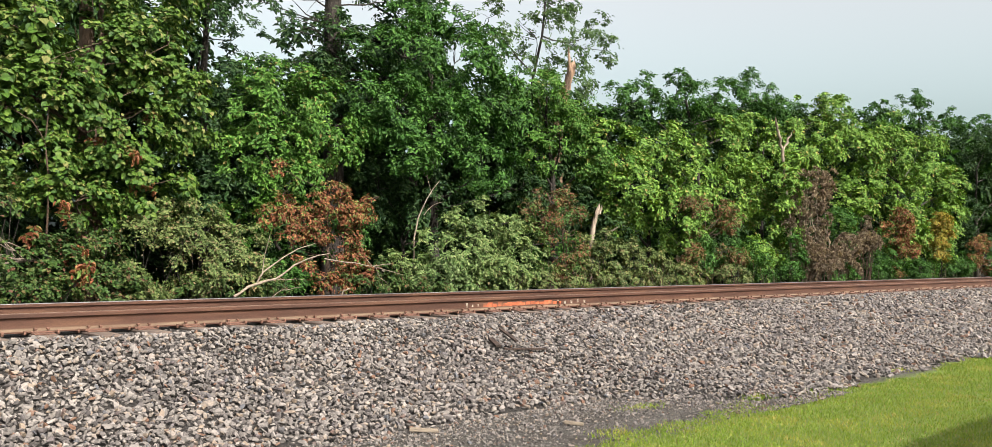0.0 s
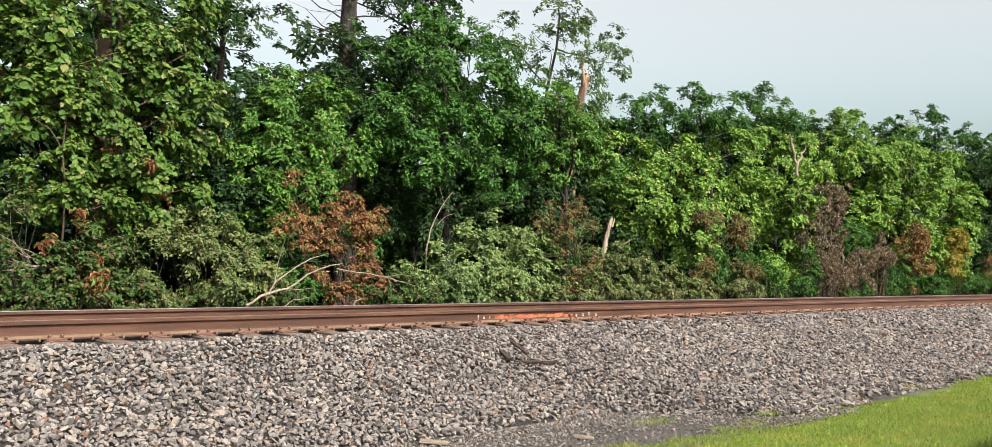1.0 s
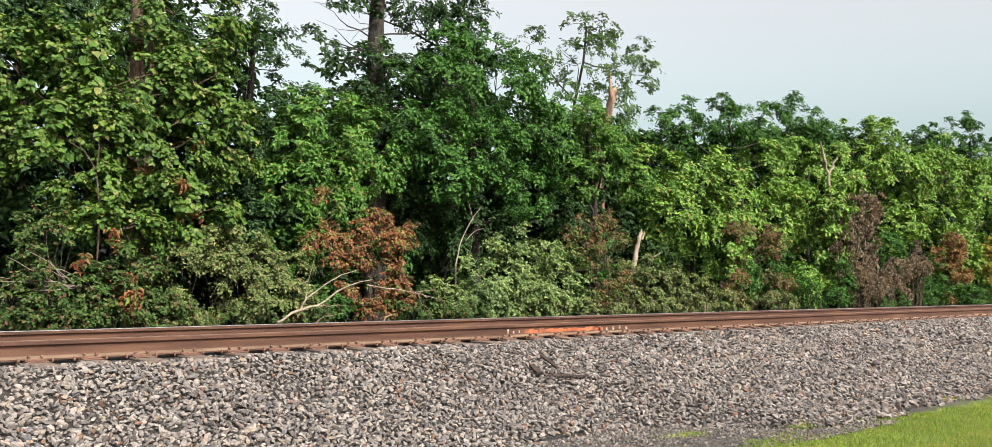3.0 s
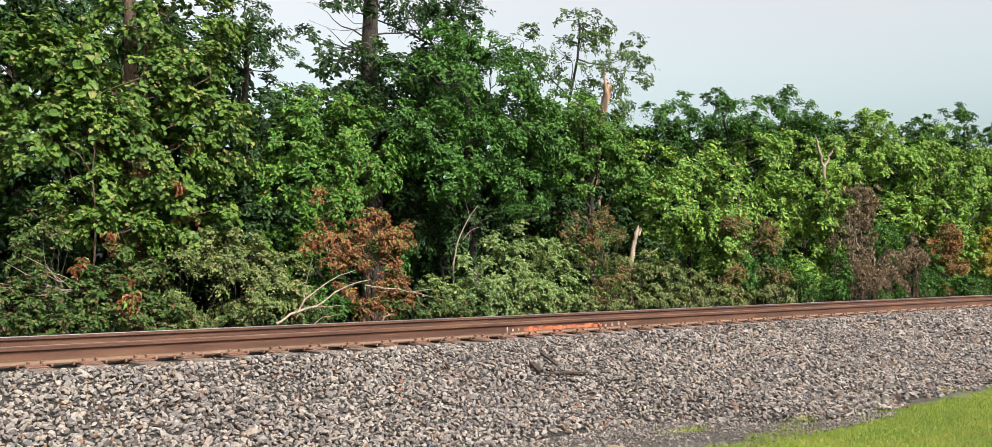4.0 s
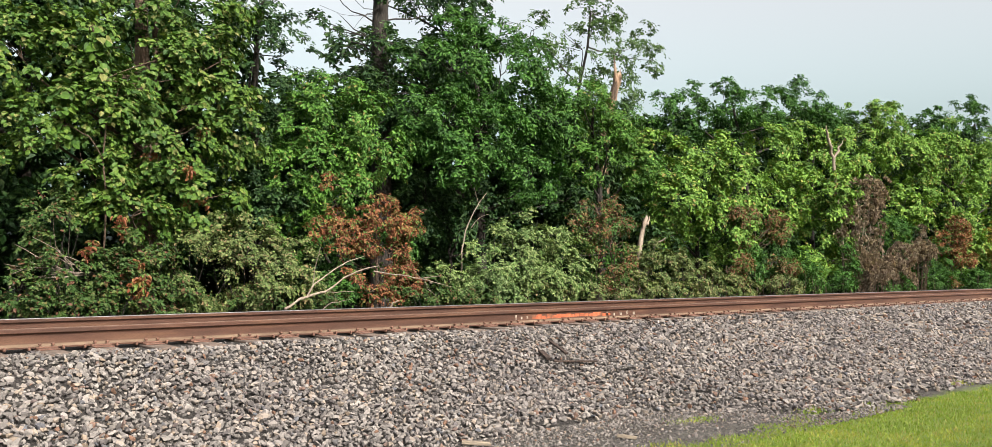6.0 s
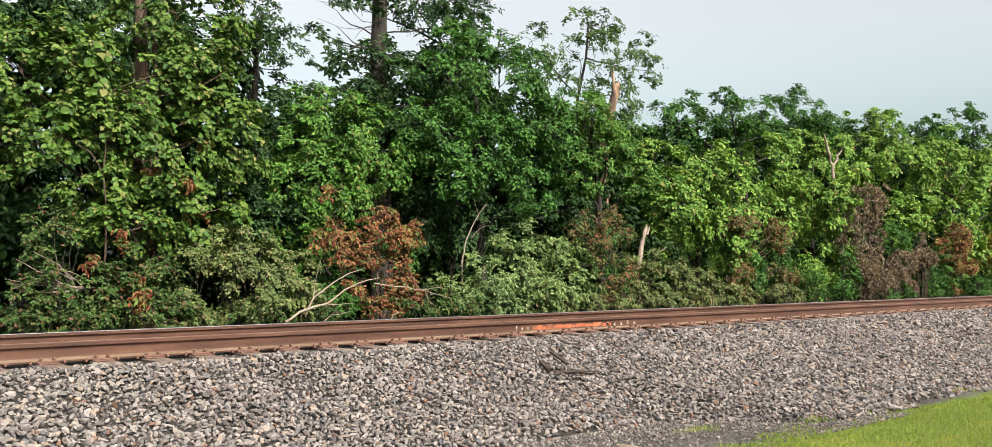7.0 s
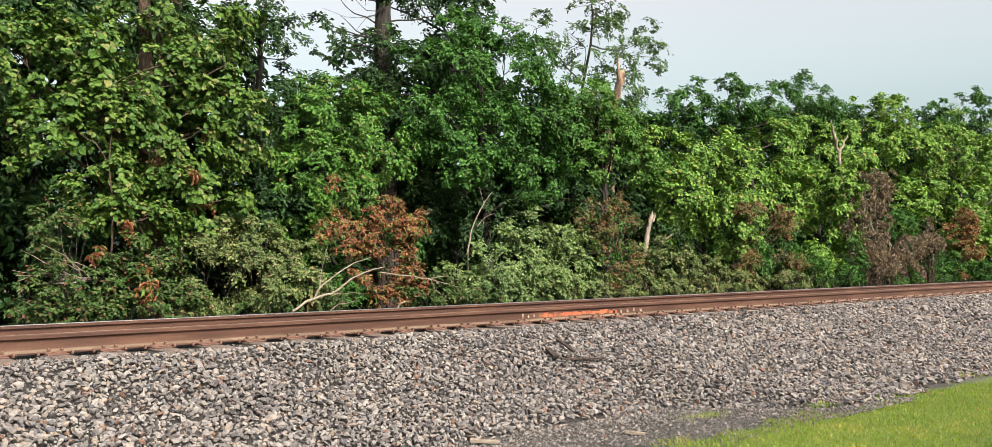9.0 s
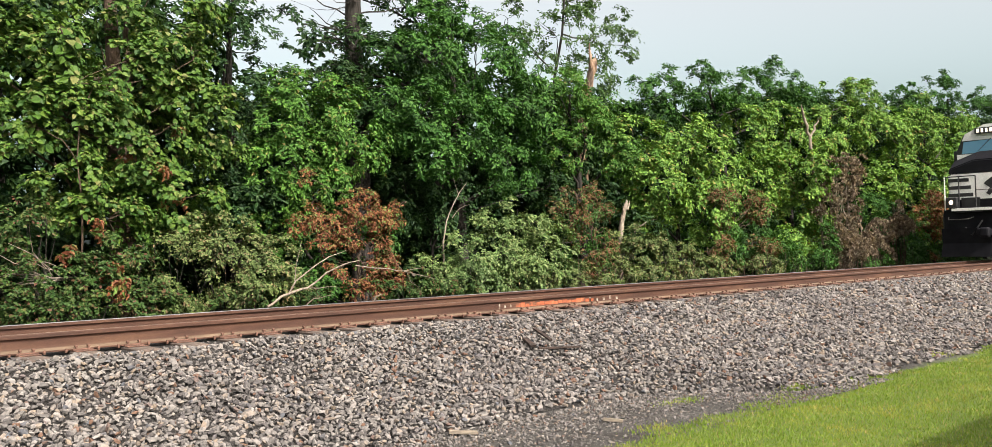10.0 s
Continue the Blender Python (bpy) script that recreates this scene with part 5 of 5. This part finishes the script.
# ---- locomotive ----
def locomotive():
    """Black six-axle freight engine; its front is at x = 0 and it faces -x; z = 0 is the rail's top."""
    loco = new("locomotive")
    tagged(loco, "black freight locomotive with white nose bands and lit headlights", "locomotive")
    glass, lamp_on = glass_material(), glow("lit_headlight", (1.0, 0.80, 0.55), 2.2)
    board = glow("lit_number_board", (0.85, 0.76, 0.58), 0.7)
    # plow and pilot
    plow = bmesh.new()
    ring = []
    for y in (-1.5, -0.75, 0, 0.75, 1.5):
        fwd = 0.0 if y == 0 else 0.10 * abs(y) / 0.75
        ring.append([plow.verts.new((0.02 + fwd, y, 0.13)), plow.verts.new((0.16 + fwd, y, 0.55)), plow.verts.new((0.12 + fwd, y, 1.02)), plow.verts.new((0.55, y, 1.02)), plow.verts.new((0.55, y, 0.13))])
    for a, b in zip(ring, ring[1:]):
        for i in range(5):
            plow.faces.new((a[i], a[(i + 1) % 5], b[(i + 1) % 5], b[i]))
    plow.faces.new(ring[0]), plow.faces.new(ring[-1][::-1])
    bmesh.ops.recalc_face_normals(plow, faces=plow.faces)
    part("snow_plow", plow, DULL_BLACK, loco, "black steel snow plow")
    part("pilot_plate", boxed(0.42, 0.55, -1.46, 1.46, 0.95, 1.62, bevel=0.02), DULL_BLACK, loco)
    part("frame_sill", boxed(0.5, 22.0, -1.5, 1.5, 1.30, 1.60, bevel=0.03), BLACK, loco)
    part("anticlimber", boxed(0.18, 0.55, -1.0, 1.0, 1.52, 1.66, bevel=0.03), BLACK, loco)
    part("white_sill_stripe", boxed(0.15, 0.178, -1.12, 1.12, 1.56, 1.64, bevel=0.004), WHITE, loco, "white painted edge stripe")
    coupler = bmesh.new()
    box(coupler, -0.32, 0.45, -0.12, 0.12, 0.78, 0.98, bevel=0.03)
    box(coupler, -0.50, -0.22, -0.17, 0.10, 0.72, 1.02, bevel=0.06)
    box(coupler, -0.46, -0.30, 0.08, 0.20, 0.76, 1.00, bevel=0.05)
    part("coupler", coupler, DULL_BLACK, loco, "dark steel knuckle coupler")
    for s in (-1, 1):
        V, F = tubes([[(0.38, s * 0.30, 1.25, 0.022), (0.22, s * 0.42, 0.98, 0.022), (0.20, s * 0.55, 0.80, 0.022), (0.30, s * 0.70, 0.86, 0.022), (0.40, s * 0.8, 1.05, 0.022)]], 8)
        part("air_hose", mesh_from("air_hose", V, F, BLACK, True), BLACK, loco, "black rubber air hose")
        V, F = tubes([[(0.38, s * 0.55, 1.36, 0.014), (0.10, s * 0.62, 1.30, 0.014), (0.10, s * 1.2, 1.30, 0.014), (0.40, s * 1.3, 1.38, 0.014)]], 6)
        part("uncoupling_lever", mesh_from("uncoupling_lever", V, F, STEEL_GREY, True), BLACK, loco, "grey steel uncoupling lever")
        # steps in the front corners
        for k in range(4):
            part("step", boxed(0.55, 0.95, s * 1.50 - 0.16 * (s > 0), s * 1.50 + 0.16 * (s < 0), 0.42 + 0.3 * k, 0.46 + 0.3 * k, bevel=0.008), STEEL_GREY, loco)
        part("step_guard", boxed(0.50, 0.56, s * 1.28 - 0.24, s * 1.28 + 0.24, 0.36, 1.5, bevel=0.015), BLACK, loco)
        # ditch lights
        can = boxed(0.20, 0.46, s * 1.14 - 0.17, s * 1.14 + 0.17, 1.67, 2.00, bevel=0.03)
        light = part("ditch_light", can, BLACK, loco, "ditch light housing with a lit lamp")
        part("lens", cylinder(bmesh.new(), (0.185, s * 1.14, 1.84), (0.215, s * 1.14, 1.84), 0.062, 20), lamp_on, light, "glowing warm white lens")
        # handrails
        for x, y in ((0.35, 0.45), (0.35, 0.95), (0.35, 1.38)):
            part("handrail_post", cylinder(bmesh.new(), (x, s * y, 1.6), (x, s * y, 2.65), 0.02, 8), WHITE if y > 1.2 else BLACK, loco)
        part("handrail", cylinder(bmesh.new(), (0.35, s * 0.45, 2.65), (0.35, s * 1.38, 2.65), 0.018, 8), BLACK, loco)
    part("chain", cylinder(bmesh.new(), (0.35, -0.45, 2.2), (0.35, 0.45, 2.2), 0.012, 8), STEEL_GREY, loco)
    part("marker_lamp", cylinder(bmesh.new(), (0.17, -0.12, 1.86), (0.24, -0.12, 1.86), 0.05, 14), glow("marker_lens", (1.0, 0.35, 0.22), 1.2), loco, "small reddish marker lamp")
    part("glad_hand", boxed(0.2, 0.3, -0.42, -0.3, 1.36, 1.46, bevel=0.02), RED_PAINT, loco, "red hose coupling")
    # nose: white lower band, black above, sloped top
    part("nose_lower", prism(((-1.38, 1.6), (1.38, 1.6), (1.38, 2.78), (-1.38, 2.78)), 0.62, 2.4, bevel=0.07), WHITE, loco, "white painted nose band")
    top = bmesh.new()
    ring = []
    for x, w, z0, z1 in ((0.66, 1.37, 2.74, 3.16), (1.15, 1.36, 2.74, 3.46), (2.4, 1.36, 2.74, 3.5)):
        ring.append([top.verts.new((x, -w, z0)), top.verts.new((x, w, z0)), top.verts.new((x, w, z1 - 0.26)), top.verts.new((x, w * 0.45, z1)), top.verts.new((x, -w * 0.45, z1)), top.verts.new((x, -w, z1 - 0.26))])
    for a, b in zip(ring, ring[1:]):
        for i in range(6):
            top.faces.new((a[i], a[(i + 1) % 6], b[(i + 1) % 6], b[i]))
    top.faces.new(ring[0][::-1]), top.faces.new(ring[-1])
    bmesh.ops.recalc_face_normals(top, faces=top.faces)
    bmesh.ops.bevel(top, geom=list(top.edges), offset=0.03, segments=2, affect="EDGES")
    part("nose_top", top, DULL_BLACK, loco, "black painted sloping nose")
    for k in range(3):
        for s in (-1, 1):
            y0, y1 = sorted((s * (0.62 + 0.06 * k), s * 1.37))
            part("nose_stripe", boxed(0.606, 0.63, y0, y1, 2.02 + 0.235 * k, 2.13 + 0.235 * k, bevel=0.004), BLACK, loco, "black painted stripe")
    # emblem: plain dark slanted shape
    emblem = prism(((0.02, 2.62), (-0.26, 2.70), (-0.33, 2.52), (-0.16, 2.36), (0.02, 2.16), (0.14, 2.02), (0.24, 2.10), (0.12, 2.26), (0.30, 2.40), (0.22, 2.48)), 0.602, 0.63)
    part("emblem", emblem, BLACK, loco, "dark slanted emblem shape on the nose")
    part("nose_door", boxed(0.60, 0.64, 0.42, 0.98, 1.66, 1.98, bevel=0.01), BLACK, loco)
    part("nose_base", boxed(0.604, 0.64, -1.36, 1.36, 1.60, 1.93, bevel=0.006), DULL_BLACK, loco, "black lower nose band")
    # cab
    cab = prism(((-1.5, 1.6), (1.5, 1.6), (1.5, 3.55), (1.28, 4.08), (0.62, 4.36), (-0.62, 4.36), (-1.28, 4.08), (-1.5, 3.55)), 1.75, 4.6, bevel=0.03)
    part("cab", cab, BLACK, loco, "black cab shell")
    brow = prism(((1.30, 3.88), (1.20, 4.10), (0.60, 4.37), (-0.60, 4.37), (-1.20, 4.10), (-1.30, 3.88)), 1.70, 1.78)
    part("cab_brow", brow, WHITE, loco, "white painted cab front above the windows")
    slope = prism(((1.46, 3.22), (1.46, 3.44), (-1.46, 3.44), (-1.46, 3.22)), 1.69, 1.76)
    part("cab_front", slope, WHITE, loco, "white painted cab front below the windows")
    for s in (-1, 1):
        pane = prism(((s * 0.05, 3.46), (s * 1.30, 3.46), (s * 1.24, 3.84), (s * 0.05, 3.88)), 1.67, 1.72)
        w = part("windshield", pane, glass, loco, "windshield with the sky's reflection in its blue colour")
        V, F = tubes([[(1.66, s * 0.4, 3.90, 0.012), (1.65, s * 0.8, 3.52, 0.010)]], 6)
        part("wiper", mesh_from("wiper", V, F, BLACK, True), BLACK, w)
        nb = part("number_board", boxed(1.55, 1.72, min(s * 0.28, s * 0.86), max(s * 0.28, s * 0.86), 4.06, 4.26, bevel=0.02), BLACK, loco, "number board with lit plain bars")
        for k in range(4):
            y = s * (0.36 + 0.13 * k)
            part("bar", boxed(1.542, 1.552, y - 0.035, y + 0.035, 4.10, 4.22), board, nb, "lit plain bar")
        part("side_window", boxed(2.5, 3.9, s * 1.5 - 0.01, s * 1.5 + 0.01, 2.9, 3.5, bevel=0.005), glass, loco, "dark side window")
        mirror = boxed(2.0, 2.06, min(s * 1.5, s * 1.68), max(s * 1.5, s * 1.68), 3.2, 3.6, bevel=0.015)
        part("mirror", mirror, BLACK, loco)
    head = part("headlight", boxed(1.58, 1.74, -0.24, 0.24, 4.04, 4.28, bevel=0.04), BLACK, loco, "twin headlight housing")
    for s in (-1, 1):
        part("lens", cylinder(bmesh.new(), (1.56, s * 0.11, 4.16), (1.59, s * 0.11, 4.16), 0.09, 18), lamp_on, head, "glowing warm white lens")
    part("horn", cylinder(bmesh.new(), (2.2, 0.2, 4.5), (2.7, 0.2, 4.5), 0.09, 12, 0.03), STEEL_GREY, loco)
    part("antenna", cylinder(bmesh.new(), (3.4, -0.3, 4.34), (3.4, -0.3, 4.62), 0.03, 8), STEEL_GREY, loco)
    part("roof_box", boxed(2.9, 4.3, -0.7, 0.7, 4.34, 4.5, bevel=0.04), BLACK, loco)
    # hood, radiators, tank
    part("long_hood", prism(((-0.95, 1.6), (0.95, 1.6), (0.95, 4.1), (0.75, 4.3), (-0.75, 4.3), (-0.95, 4.1)), 4.6, 17.6, bevel=0.03), BLACK, loco, "black engine hood")
    part("radiator", prism(((-1.5, 3.2), (-0.95, 2.9), (0.95, 2.9), (1.5, 3.2), (1.5, 4.3), (-1.5, 4.3)), 17.6, 21.3, bevel=0.03), BLACK, loco, "flared radiator section")
    part("rear_hood", boxed(17.6, 21.5, -0.95, 0.95, 1.6, 2.95, bevel=0.04), BLACK, loco)
    for s in (-1, 1):
        for k in range(12):
            x = 4.9 + 1.05 * k
            part("hood_door", boxed(x, x + 0.95, s * 0.96 - 0.012, s * 0.96 + 0.012, 1.75, 3.7, bevel=0.008), BLACK, loco)
            part("handrail_post", cylinder(bmesh.new(), (x, s * 1.46, 1.6), (x, s * 1.46, 2.65), 0.02, 8), BLACK, loco)
        part("handrail", cylinder(bmesh.new(), (4.7, s * 1.46, 2.65), (21.6, s * 1.46, 2.65), 0.02, 8), BLACK, loco)
    part("fuel_tank", prism(((-1.4, 0.45), (-1.1, 0.28), (1.1, 0.28), (1.4, 0.45), (1.4, 1.25), (-1.4, 1.25)), 8.0, 14.0, bevel=0.05), BLACK, loco, "black fuel tank")
    wheels = []
    for start in (2.0, 15.6):
        for s in (-1, 1):
            part("truck_frame", boxed(start - 0.6, start + 4.8, s * 1.12 - 0.1, s * 1.12 + 0.1, 0.5, 0.95, bevel=0.05), STEEL_GREY, loco, "dirty grey truck side frame")
        for k in range(3):
            bm = bmesh.new()
            for s in (-1, 1):
                cylinder(bm, (0, s * 0.69, 0), (0, s * 0.82, 0), 0.52, 28)
                cylinder(bm, (0, s * 0.66, 0), (0, s * 0.70, 0), 0.545, 28)
            cylinder(bm, (0, -0.7, 0), (0, 0.7, 0), 0.1, 12)
            w = part("wheelset", bm, STEEL_GREY, loco, "steel wheels on an axle")
            w.location = (start + 2.1 * k, 0, 0.525)
            wheels.append(w)
    return loco, wheels


ground()
ballast_bed()
rail(0.0, "rusty steel rail with faded orange paint on its web", 1, DULL_HEAD)
rail(GAUGE, "rusty steel rail with a polished top", -1)
sleepers()
paint_marks()
broken_wood()
stalks()
debris()
backing_woods()
ballast_stones()
lawn()
shed()
engine, engine_wheels = locomotive()

SPEED = 16.8


def engine_x(t):
    return 30.25 + SPEED * (10.0 - t)


def motions():
    walk(engine, [(t, pose(engine_x(t), GAUGE / 2, RAIL_TOP)) for t in (0.0, 2.5, 5.0, 7.5, 10.0)])
    for w in engine_wheels:
        x, _, z = w.location
        walk(w, [(k / 30, pose(x, 0, z, 0, -math.degrees(SPEED * k / 30 / 0.525) % 360, 0)) for k in range(301)])


motions()
